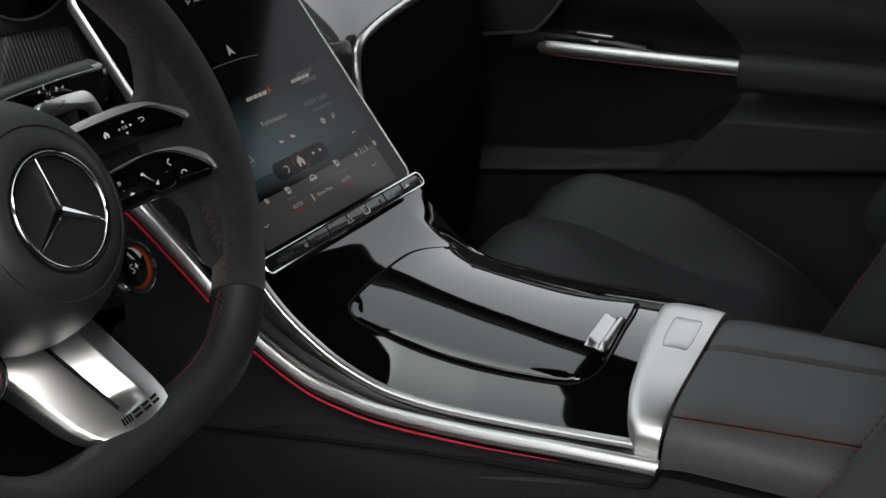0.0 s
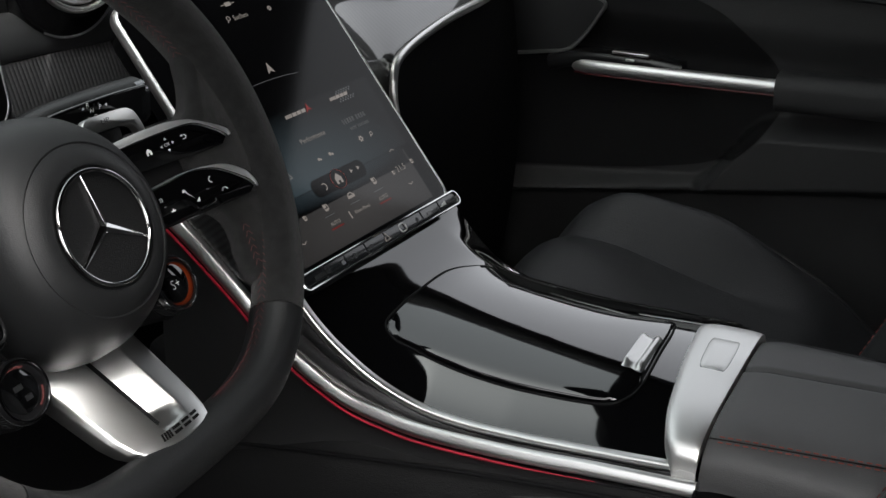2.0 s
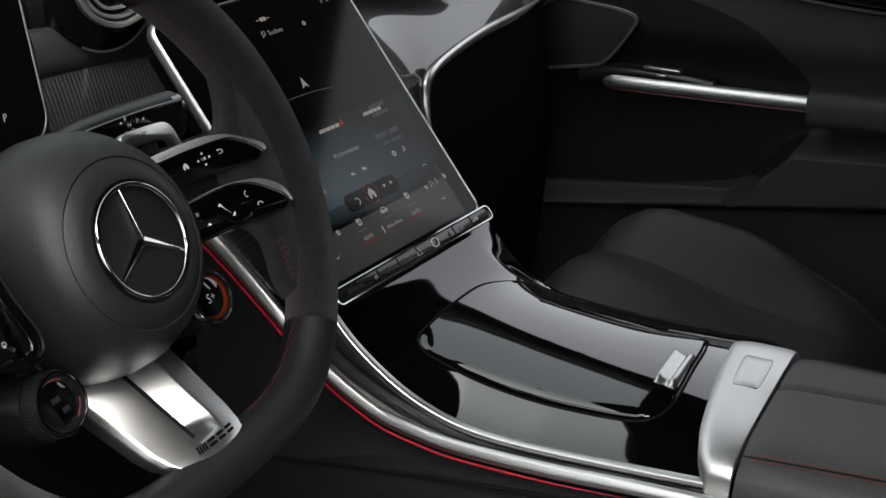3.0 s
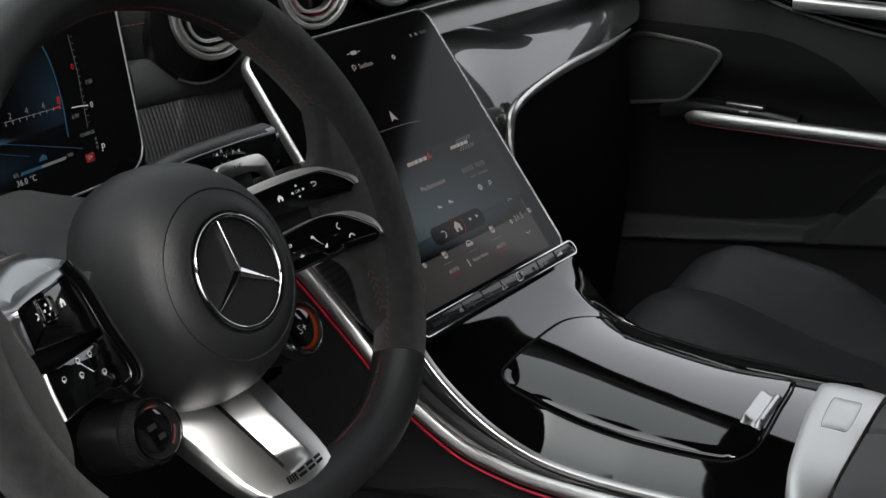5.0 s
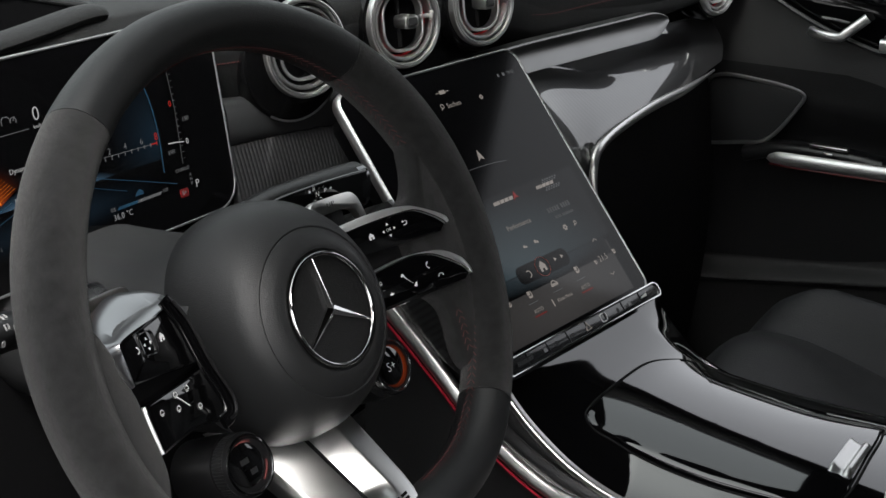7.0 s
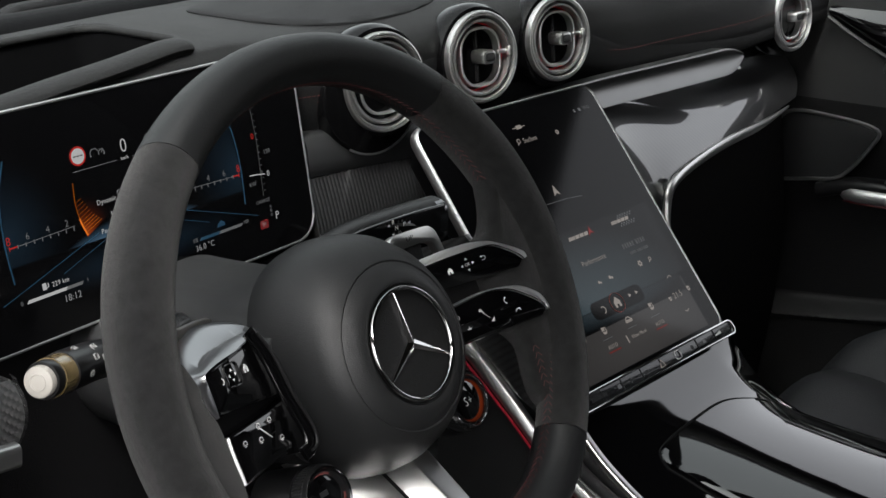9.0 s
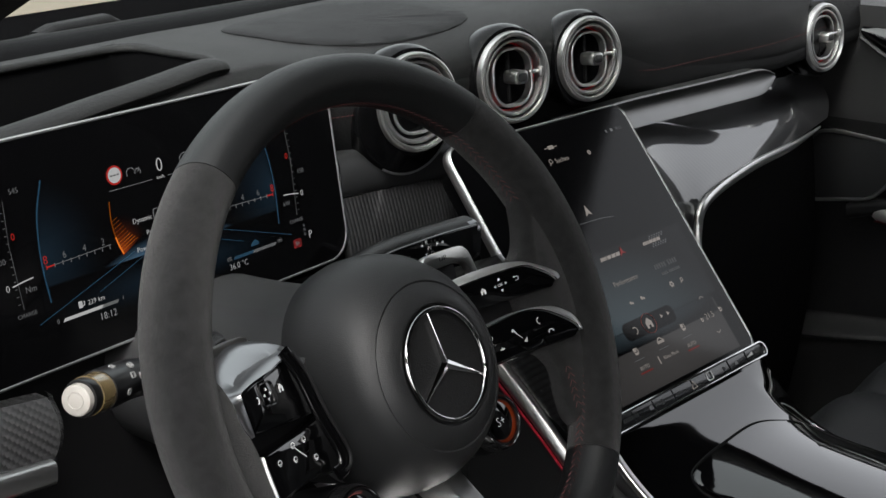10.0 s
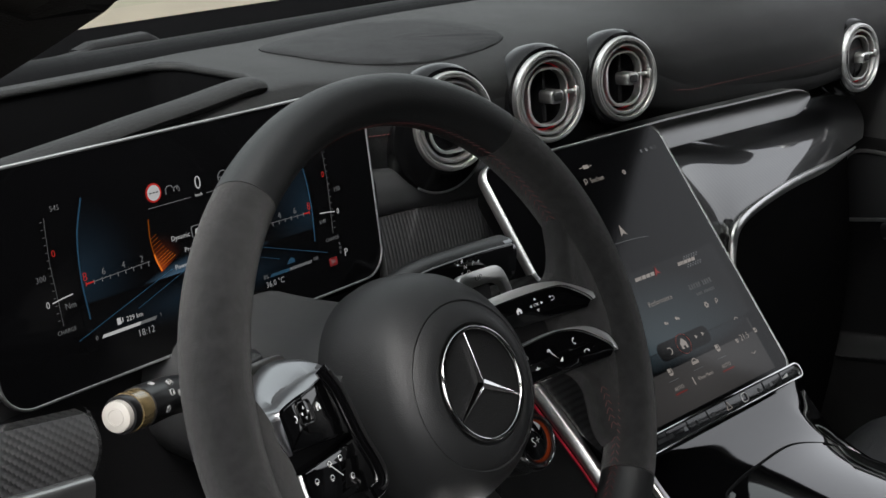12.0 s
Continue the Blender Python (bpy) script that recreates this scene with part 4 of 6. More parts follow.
# ---- driver's door: closed, its window lowered ----
driver_door = thing("door_driver", "closed black driver door with lowered window", "door", (-0.42, -0.1, 0.35))
part("inner_panel", surf(lambda u, v: (-0.405 + 0.02 * math.sin(v * 3.1) * (1 if v < 0.7 else 0.6), 0.52 - 1.28 * u, 0.32 + 0.61 * v - 0.02 * u), np.linspace(0, 1, 30), np.linspace(0, 1, 20), 0.05, (-1, 0, 0)), PAD, driver_door, "black soft inner panel")
part("window_seal", sweep([(-0.435, y, 0.934 + 0.02 * (y + 0.7)) for y in np.linspace(0.5, -0.74, 12)], rrect(0.03, 0.014, 0.005)), DARK, driver_door)

# ---- seats ----
def seat(cx, y_back, label, group, hide, thread, reach=0.432):
    t = thing("car_seat", label, "seat", (cx, y_back + 0.25, 0.33), group=group)

    def cushion(u, v):
        s = 2 * v - 1
        y = y_back + reach - (0.068 + reach) * u
        x = cx + 0.262 * s * (1 - 0.14 * (1 - u) ** 3)
        rise = sstep(0.0, 0.24, u) * (1 - sstep(0.40, 0.74, u))
        bol = (0.058 if s > 0 else 0.030) * math.exp(-(((abs(s) - 0.74) / 0.16) ** 2)) * rise
        edge = 0.10 * max(0, abs(s) - 0.88) ** 1.3 / 0.05
        nose = 0.07 * max(0, 0.13 - u) ** 1.6 / 0.038
        mid = 0.048 * math.exp(-(((s - 0.12) / 0.42) ** 2)) * math.exp(-(((u - 0.20) / 0.20) ** 2))
        groove = 0.006 * math.exp(-(((abs(s) - 0.50) / 0.03) ** 2)) * rise
        return (x, y, 0.565 + bol + mid - edge - nose - groove - 0.06 * u**1.5 - 0.05 * sstep(0.64, 0.86, u))

    part("cushion", surf(cushion, np.concatenate([np.linspace(0, 0.2, 12), np.linspace(0.24, 1, 26)]), np.linspace(0, 1, 60), 0.12), hide, t, "black leather seat cushion")

    def back(u, v):
        s = 2 * v - 1
        h = 0.62 * u
        lean = math.tan(radians(24)) * h
        bol = 0.075 * math.exp(-(((abs(s) - 0.78) / 0.17) ** 2)) * sstep(0.0, 0.12, u) * sstep(1.0, 0.7, u)
        edge = 0.09 * max(0, abs(s) - 0.88) ** 1.3 / 0.063
        x = cx + 0.25 * s * (1 - 0.22 * u**3)
        return (x, y_back - lean + bol - edge - 0.02, 0.55 + h)

    part("backrest", surf(back, np.linspace(0, 1, 36), np.linspace(0, 1, 60), 0.09, (0, -1, 0)), hide, t, "black leather backrest")
    for sgn in (-1, 1):
        row = [Vector(back(u, 0.5 + sgn * 0.5 * 0.80)) + Vector((0, 0.002, 0)) for u in np.linspace(0.12, 0.8, 40)]
        part("stitching", stitches(row, 0.0040, 0.0020, 0.00045), thread, t, "dark red stitching")
        row = [Vector(cushion(u, 0.5 + sgn * 0.5 * 0.83)) + Vector((0, 0, 0.0006)) for u in np.linspace(0.06, 0.95, 60)]
        part("piping", sweep(row, circle(0.0016, 6)), LEATHER, t)
    part("head_restraint", box(0.24, 0.10, 0.19, 0.04, pose(cx, y_back - 0.34, 1.25)), hide, t)
    part("base", box(0.42, 0.44, 0.14, 0.02, pose(cx, y_back + 0.20, 0.39)), DARK, t)
    return t


seat(0.672, -0.345, "black leather passenger seat with red stitching", "front seats", LEATHER_SEAT, STITCH)
# driver seat wears the paler leather to paint in its stronger light
seat(-0.008, -0.375, "black leather driver seat with red stitching", "front seats", LIT_LEATHER, REDTHREAD, 0.36)
# ---- steering wheel: a to its right, b up its face, c towards the driver ----
TAU = radians(25)
WM = axes((0, 0, 0.9), (1, 0, 0), (0, math.sin(TAU), math.cos(TAU)), (0, -math.cos(TAU), math.sin(TAU)))
wheel = thing("steering_wheel", "black leather and suede steering wheel with flat bottom", "steering wheel", m=WM)
RIM_R, RIM_UP, FLAT, RIM_C = 0.1665, 0.011, -0.140, -0.021


def rim_at(deg):
    a = radians(deg)
    x, y = 0.002 + RIM_R * math.cos(a), RIM_UP + RIM_R * math.sin(a)
    k = 0.02
    d = y - FLAT
    y = FLAT + 0.5 * (d + math.sqrt(d * d + k * k)) - 0.004
    return np.array([x, y, RIM_C])


def rim_section(deg):
    """Half widths of the rim, in its plane and in depth; fatter where the thumbs lie."""
    grip = math.exp(-(((deg - 28) % 360 if (deg - 28) % 360 < 180 else 360 - (deg - 28) % 360) / 26) ** 2) + math.exp(-(((deg - 152) % 360 if (deg - 152) % 360 < 180 else 360 - (deg - 152) % 360) / 26) ** 2)
    return 0.0148 + 0.0016 * grip, 0.0178 + 0.0010 * grip


def rim_piece(a0, a1, grow=0.0):
    n = max(8, int(abs(a1 - a0) / 3))
    degs = np.linspace(a0, a1, n + 1)
    rings = []
    for d in degs:
        p, q = rim_at(d), rim_at(d + 0.5) - rim_at(d - 0.5)
        t = Vector(q).normalized()
        out = t.cross(Vector((0, 0, 1)))
        w, h = rim_section(d)
        w, h = w + grow, h + grow
        rings.append([tuple(Vector(p) + out * (w * math.copysign(abs(math.cos(f)) ** 0.9, math.cos(f))) + Vector((0, 0, 1)) * (h * math.copysign(abs(math.sin(f)) ** 0.9, math.sin(f)))) for f in np.linspace(0, 2 * math.pi, 28, endpoint=False)])
    return loft(rings)


def on_rim(deg, f, lift=0.0):
    p, q = rim_at(deg), rim_at(deg + 0.5) - rim_at(deg - 0.5)
    t = Vector(q).normalized()
    out = t.cross(Vector((0, 0, 1)))
    w, h = rim_section(deg)
    return np.array(Vector(p) + out * ((w + lift) * math.cos(f)) + Vector((0, 0, 1)) * ((h + lift) * math.sin(f)))


part("rim_top", rim_piece(49.7, 128.3, 0.0001), WHEEL_LEATHER, wheel, "smooth black leather", local=True)
part("rim_grip", rim_piece(-42, 49.6), SUEDE, wheel, "charcoal suede grip", local=True)
part("rim_grip", rim_piece(128.4, 222), SUEDE, wheel, "charcoal suede grip", local=True)
part("rim_bottom", rim_piece(222.4, 317.6, 0.0002), WHEEL_LEATHER, wheel, "smooth black leather", local=True)


def rim_thread(a0, a1, f):
    def zig(s):
        d = a0 + (a1 - a0) * s
        return 0.5 * (on_rim(d, f + 0.08, 0.0003) - on_rim(d, f - 0.08, 0.0003))
    return merge([stitches([on_rim(d, f + off, 0.0003) for d in np.linspace(a0, a1, 80)], 0.0034, 0.0014, 0.00024, zig=lambda s, k=k: k * 0.7 * zig(s) * 1.4, alt=False) for off, k in ((0.11, 1), (-0.11, -1))])


part("rim_stitching", rim_thread(8, 95, math.pi * 1.0), REDTHREAD, wheel, "dark red cross stitching", local=True)
part("rim_stitching", rim_thread(-75, -14, math.pi * 1.0), REDTHREAD, wheel, "dark red cross stitching", local=True)
part("rim_stitching", rim_thread(95, 160, math.pi * 1.0), REDTHREAD, wheel, "dark red cross stitching", local=True)

# airbag cover: a deep dome with a shallow front dish
hub_profile = [(0.0705, -0.066), (0.0722, -0.056), (0.0716, -0.043), (0.0685, -0.029), (0.0620, -0.0165), (0.0545, -0.0080), (0.0495, -0.0045), (0.0485, -0.0050), (0.0475, -0.0040), (0.0430, -0.0010), (0.0375, 0.0012), (0.0352, 0.0008), (0.0345, -0.0015), (0.0335, -0.0022)]


def hub_ring(r, c, n=64):
    out = []
    for j in range(n):
        f = 2 * math.pi * j / n
        k = 1 - 0.15 * max(0.0, -math.cos(f)) ** 1.5 * sstep(0.055, 0.070, r)
        out.append((r * k * math.cos(f), r * math.sin(f) + 0.002 * sstep(0.045, 0.075, r), c))
    return out


cover = part("airbag_cover", loft([hub_ring(r, c) for r, c in hub_profile]), HUB_LEATHER, wheel, "grained black airbag cover", local=True)
part("emblem_plate", lathe([(0.034, -0.006), (0.034, -0.0015), (0.0, -0.0008)], 48, caps=False), PAD, cover)
part("emblem_ring", sweep([(0.0320 * math.cos(f), 0.0320 * math.sin(f), 0.0012) for f in np.linspace(0, 2 * math.pi, 72, endpoint=False)], circle(0.0016, 12, 0.0020), closed=True), RINGCHROME, cover, "chrome ring")


def star():
    """Three arms with upright flanks and a shallow ridge along each."""
    bms = []
    for k in range(3):
        f = radians(90 + 120 * k)
        d, q = Vector((math.cos(f), math.sin(f), 0)), Vector((-math.sin(f), math.cos(f), 0))
        up = lambda z: Vector((0, 0, z))
        tip, l, r, o = d * 0.0316, d * 0.0017 + q * 0.0029, d * 0.0017 - q * 0.0029, Vector((0, 0, 0))
        bm = bmesh.new()
        low = [bm.verts.new(p + up(-0.0012)) for p in (o, l, tip + q * 0.0005, tip - q * 0.0005, r)]
        mid = [bm.verts.new(p + up(z)) for p, z in ((o, 0.0022), (l * 0.96, 0.0007), (tip + q * 0.0004, 0.0004), (tip - q * 0.0004, 0.0004), (r * 0.96, 0.0007))]
        ridge = bm.verts.new(tip + up(0.0007))
        for a, b in ((1, 2), (2, 3), (3, 4)):
            bm.faces.new((low[a], low[b], mid[b], mid[a]))
        for face in ((mid[0], mid[1], mid[2], ridge), (mid[0], ridge, mid[3], mid[4]), (mid[2], mid[3], ridge)):
            bm.faces.new(face)
        bms.append(bm)
    return merge(bms)


part("emblem_star", star(), STARCHROME, cover, "three-armed chrome emblem", smooth=False)


def mirrored(pts, sgn):
    return [(sgn * x, y) for x, y in pts]


# button panels: (inner edge of the silver, outer edge of the silver, the rest of the black outline)
R_UP = ([(0.066, 0.0318), (0.0872, 0.0318), (0.1050, 0.0310), (0.1185, 0.0296), (0.1256, 0.0270), (0.1348, 0.0194), (0.1390, 0.0146), (0.1402, 0.0124)],
        [(0.066, 0.0352), (0.0845, 0.0366), (0.1056, 0.0360), (0.1197, 0.0328), (0.1265, 0.0296), (0.1370, 0.0225), (0.1440, 0.0165), (0.1452, 0.0128)],
        [(0.1365, 0.0088), (0.1349, 0.0085), (0.1058, 0.0112), (0.066, 0.0150)])
R_LOW = ([(0.066, 0.0004), (0.0828, 0.0012), (0.1070, 0.0020), (0.1218, -0.0014), (0.1314, -0.0080), (0.1404, -0.0168), (0.1435, -0.0215), (0.1441, -0.0237)],
         [(0.066, 0.0011), (0.0834, 0.0020), (0.1075, 0.0029), (0.1235, 0.0002), (0.1345, -0.0040), (0.1440, -0.0125), (0.1488, -0.0205), (0.1492, -0.0250)],
         [(0.1400, -0.0268), (0.1386, -0.0270), (0.0805, -0.0236), (0.066, -0.0225)])
L_UP = ([(0.0827, 0.0411), (0.0840, 0.0402), (0.0884, 0.0388), (0.0984, 0.0366), (0.1189, 0.0350), (0.1315, 0.0328), (0.1335, 0.0300), (0.1336, 0.0241), (0.1338, 0.0152), (0.1345, 0.0101)],
        [(0.0831, 0.0423, -0.026), (0.0770, 0.0455, -0.040), (0.0815, 0.0501, -0.048), (0.0946, 0.0531, -0.052), (0.1150, 0.0470, -0.045), (0.1313, 0.0380, -0.030), (0.1390, 0.0345, -0.0200), (0.1408, 0.0288, -0.0125), (0.1398, 0.0169, -0.0110), (0.1370, 0.0101, -0.0118)],
        [(0.1106, 0.0079), (0.0960, 0.0060), (0.0716, 0.0040), (0.0690, 0.0120), (0.0722, 0.0246), (0.0760, 0.0349)])
L_LOW = ([(0.1330, -0.0010), (0.1330, -0.0120), (0.1325, -0.0262)],
         [(0.1348, -0.0014), (0.1352, -0.0120), (0.1345, -0.0262)],
         [(0.1310, -0.0270), (0.1160, -0.0256), (0.0950, -0.0254), (0.0708, -0.0318), (0.0640, -0.0285), (0.0625, -0.0206), (0.0660, -0.0094), (0.0700, 0.0022), (0.0930, 0.0001), (0.1135, -0.0004), (0.1315, -0.0004)])
PADDLE = {
    1: [(0.078, 0.0529), (0.0839, 0.0554), (0.1009, 0.055), (0.1250, 0.0535), (0.1345, 0.0510), (0.1405, 0.0450), (0.1450, 0.0315), (0.1380, 0.0305), (0.1350, 0.0362), (0.1305, 0.0410), (0.1200, 0.0435), (0.0949, 0.0451), (0.0823, 0.0459), (0.078, 0.0491)],
    -1: [(0.078, 0.0529), (0.0839, 0.0554), (0.1009, 0.055), (0.1234, 0.0532), (0.1313, 0.0502), (0.1351, 0.0443), (0.1371, 0.0323), (0.13, 0.0309), (0.1283, 0.0362), (0.125, 0.0408), (0.1175, 0.0435), (0.0949, 0.0451), (0.0823, 0.0459), (0.078, 0.0491)],
}
SLOPE = {1: 0.42, -1: 0.25}
POD = {1: (0.0645, -0.0545), -1: (-0.0700, -0.0590)}  # the rotary switches


def spoke_c(a, sgn):
    """Depth of the spoke's face, which falls back towards the hub."""
    return -0.0105 - SLOPE[sgn] * max(0.0, 0.144 - a)


def button_panel(edges, sgn, drop):
    inner, outer, rest = edges
    e, o = spline(inner, 40), spline(outer, 40)
    bm = plate([(sgn * a, b) for a, b in list(e) + rest], -0.0155, 0.0, 0.0016)
    for v in bm.verts:
        v.co.z += spoke_c(sgn * v.co.x, sgn)
    body = part("button_panel", bm, PIANO, wheel, "piano black button panel", local=True)
    rings = []
    for i, ((a0, b0), q) in enumerate(zip(e, o)):
        a1, b1 = q[:2]
        c0 = spoke_c(a0, sgn)
        w = math.hypot(a1 - a0, b1 - b0)
        c1 = q[2] if len(q) > 2 else spoke_c(a1, sgn) - drop * w
        sag = 0.0035 * sstep(0.010, 0.030, c0 - c1)
        at = lambda k, lift: (a0 + k * (a1 - a0), b0 + k * (b1 - b0), c0 + k * (c1 - c0) + lift)
        mid = at(0.5, 0.0005)
        ring = [(a0, b0, c0 - 0.006), (a0, b0, c0 + 0.0002), at(0.06, 0.0006), at(0.25, 0.0007), (mid[0], mid[1] - sag, mid[2]), at(0.8, 0.0), (a1, b1, c1 - 0.0008), (a1, b1, c1 - 0.007)]
        rings.append([(sgn * a, b, c) for a, b, c in ring])
    if edges is not L_UP:
        part("bezel_line", sweep([(sgn * a, b, spoke_c(a, sgn) + 0.0005) for a, b in e], circle(0.00045, 6)), CHROME, body, "polished inner edge")
    part("bezel", loft(rings), CONCAVE if edges is L_UP else BEZEL, body, "satin chrome bezel")


# suede webs that widen the rim behind the switch panels
WEB = [(0.155, 0.088), (0.1425, 0.078), (0.1378, 0.066), (0.1358, 0.0555), (0.1325, 0.0450), (0.1280, 0.0375), (0.118, 0.028), (0.116, 0.0), (0.118, -0.024), (0.1225, -0.031), (0.1262, -0.0395), (0.1262, -0.050), (0.1245, -0.062), (0.1245, -0.075), (0.131, -0.086), (0.146, -0.088), (0.160, -0.060), (0.168, -0.03), (0.169, 0.02), (0.165, 0.06)]


WEB_LEFT = [(0.158, 0.062), (0.147, 0.046), (0.1402, 0.030), (0.1372, 0.014), (0.1352, 0.002), (0.1346, -0.012), (0.1340, -0.026), (0.1362, -0.040), (0.146, -0.056), (0.160, -0.066), (0.168, -0.03), (0.169, 0.02), (0.166, 0.05)]


def rim_web(sgn, drop, outline, bevel):
    bm = plate(mirrored(spline(outline, 90, True), sgn), -0.013, 0.0, bevel)
    for v in bm.verts:
        v.co.z += spoke_c(abs(v.co.x), sgn) - drop
    part("rim_web", bm, SUEDE, wheel, "charcoal suede spoke web", local=True)


rim_web(1, 0.0035, WEB, 0.004)
rim_web(-1, 0.0006, WEB_LEFT, 0.0008)
web_row = spline([(0.1285, -0.043), (0.1288, -0.052), (0.1272, -0.063), (0.1274, -0.074)], 40)
part("rim_stitching", merge([stitches([(a + off, b, spoke_c(a + off, 1) - 0.0034) for a, b in web_row], 0.0034, 0.0014, 0.00024, zig=lambda q, k=k: np.array((0.0011 * k, 0, 0.0004 * k)), alt=False) for off, k in ((0.0, 1), (0.0026, -1))]), REDTHREAD, wheel, "dark red cross stitching", local=True)
for sgn in (-1, 1):
    bm = plate(mirrored([(0.04, 0.026), (0.09, 0.026), (0.128, 0.010), (0.150, 0.008), (0.156, -0.006), (0.148, -0.020), (0.128, -0.023), (0.08, -0.023), (0.04, -0.045)], sgn), -0.048, -0.024, 0.006)
    for v in bm.verts:
        v.co.z += spoke_c(sgn * v.co.x, sgn) + 0.0105
    part("spoke", bm, DARK, wheel, "black plastic spoke core", local=True)
    for edges, drop in (((R_UP, 0.25), (R_LOW, 0.2)) if sgn > 0 else ((L_UP, 0.0), (L_LOW, 0.3))):
        button_panel(edges, sgn, drop)
    # rotary switches on short pods
    px, py = POD[sgn]
    pod = part("switch_pod", lathe([(0.0195, -0.075), (0.0195, -0.046), (0.0185, -0.043), (0.010, -0.043)], 32, pose(px, py, 0)), SATINBLACK, wheel, "black rotary switch pod", local=True)
    part("dial", lathe([(0.0165, -0.044), (0.0178, -0.042), (0.0178, -0.033), (0.0168, -0.0310), (0.0155, -0.0310), (0.0150, -0.0325), (0.0, -0.0325)], 40, pose(px, py, 0), caps=False), SATINBLACK, pod, "knurled black dial")
    part("dial_ring", sweep([(px + 0.0162 * math.cos(f), py + 0.0162 * math.sin(f), -0.0308) for f in np.linspace(0, 2 * math.pi, 48, endpoint=False)], circle(0.0007, 6), closed=True), DARKCHROME, pod, "dark chrome ring")
    part("dial_ribs", merge([box(0.0008, 0.0010, 0.008, 0, pose(px + 0.0179 * math.cos(f), py + 0.0179 * math.sin(f), -0.0375, 0, 0, math.degrees(f))) for f in np.linspace(0, 2 * math.pi, 60, endpoint=False)]), GREYPLASTIC, pod)
    # shift paddle behind the spoke
    pad = [(sgn * x, y) for x, y in PADDLE[sgn]]
    bm = plate(spline(pad, 60, True), -0.071, -0.065, 0.0016)
    for v in bm.verts:
        v.co.z -= 0.20 * (abs(v.co.x) - 0.1) - 0.15 * (v.co.y - 0.05)
    part("shift_paddle", bm, SATIN, wheel, "silver shift paddle", local=True)
    part("paddle_stem", plate([(sgn * x, y) for x, y in ((0.092, 0.050), (0.120, 0.044), (0.116, 0.020), (0.092, 0.020))], -0.080, -0.0725, 0.002), DARK, wheel, "black paddle stem", local=True)


edge = spline([(-0.0888, 0.0423), (-0.0830, 0.0269), (-0.0794, 0.0032), (-0.0743, -0.0183), (-0.0760, -0.0273), (-0.0828, -0.0295)], 40)
part("panel_surround", sweep([(a - 0.001, b, -0.0225) for a, b in edge], rrect(0.0085, 0.0030, 0.0014), up=(0, 0, 1)), PIANO, wheel, "glossy black edge beside the hub", local=True)
part("panel_surround", sweep([(a + 0.0012, b, -0.0195) for a, b in edge[1:38]], circle(0.0009, 8), up=(0, 0, 1)), SATINBLACK, wheel, "satin black bead", local=True)


# lower spoke: a silver shield that dips towards the hub, with an open slot
def shield_half(u, side):
    """Half width of the shield, which closes to a straight foot on the rim."""
    return float(np.interp(u, (0, 0.6, 0.8, 0.90, 0.96, 1), (0.042, 0.0350, 0.0325, 0.0300, 0.0265, 0.0215) if side > 0 else (0.037, 0.036, 0.0355, 0.0330, 0.0285, 0.0225)))


def shield(u, v):
    s = 2 * v - 1
    b = -0.046 - 0.0830 * u
    ramp = lambda lo, hi, q: min(1.0, max(0.0, (q - lo) / (hi - lo)))
    slot = 0.017 * ramp(0.42, -0.16, s) * ramp(-0.27, -0.255, s) * ramp(0.87, 0.77, u)
    fall = (0.020 - 0.016 * u) * max(0.0, -s - 0.25) ** 1.4
    c = -0.0723 + 0.0612 * u - 0.0015 * sstep(0.96, 1.0, u) + (0.007 - 0.003 * u) * (1 - s * s) - fall
    return (shield_half(u, s) * s, b, c - slot - 0.05 * max(0, abs(s) - 0.92))


part("lower_spoke", surf(shield, np.concatenate([np.linspace(0, 0.75, 32), [0.77, 0.79, 0.81, 0.83, 0.85, 0.87], np.linspace(0.885, 1, 16)]), np.concatenate([np.linspace(0, 0.37, 30), [0.375, 0.3825, 0.40, 0.42, 0.4325, 0.44, 0.45], np.linspace(0.47, 0.70, 16), [0.71], np.linspace(0.73, 1, 24)]), 0.010), SATIN, wheel, "satin aluminium lower spoke", local=True)


# added dark strip that paints the shade of the slot's deep left wall
def slot_edge(a, b):
    u = 0.06 + 0.77 * a
    x, y, z = shield(u, 0.360)
    return (0.039 * (-0.275 + 0.19 * b), y, z - 0.0002 - 0.0050 * b)


part("slot_shade", surf(slot_edge, np.linspace(0, 1, 20), np.linspace(0, 1, 5), 0.004, (0, 0, -1)), DARK, wheel, "dark strip for the slot's shaded wall", local=True)
# column cover and stalks
column = thing("steering_column", "black steering column cover", "column", (0, 0.12, 0.85))
cpath = spline([(0, 0.045, 0.875), (0, 0.10, 0.862), (0, 0.18, 0.852), (0, 0.26, 0.85)], 12)
part("cover", sweep(cpath, rrect(0.140, 0.104, 0.050, 8)), COLUMNGREY, column, "dark grey column cover")

stalk = thing("indicator_stalk", "black indicator stalk with a pale end button", "stalk", (-0.12, 0.085, 0.92))
sp = spline([(-0.06, 0.125, 0.900), (-0.12, 0.100, 0.912), (-0.162, 0.079, 0.9270), (-0.206, 0.061, 0.9370)], 20)
part("lever", sweep(sp[:17], circle(0.0104, 20, 0.0102), scale=[0.85 + 0.012 * i for i in range(17)]), SATINBLACK, stalk)
sd = Vector(sp[-1] - sp[-3]).normalized()
tip = Vector(sp[16])
part("clear_ring", sweep([tip + sd * k for k in (-0.004, 0.004, 0.0105)], circle(0.0099, 28)), BRASS, stalk, "yellowed clear ring")
part("tip_collar", sweep([tip + sd * k for k in (0.0105, 0.012, 0.0155, 0.0165)], circle(0.0094, 28), scale=[0.98, 1, 1, 0.97]), SATINBLACK, stalk)
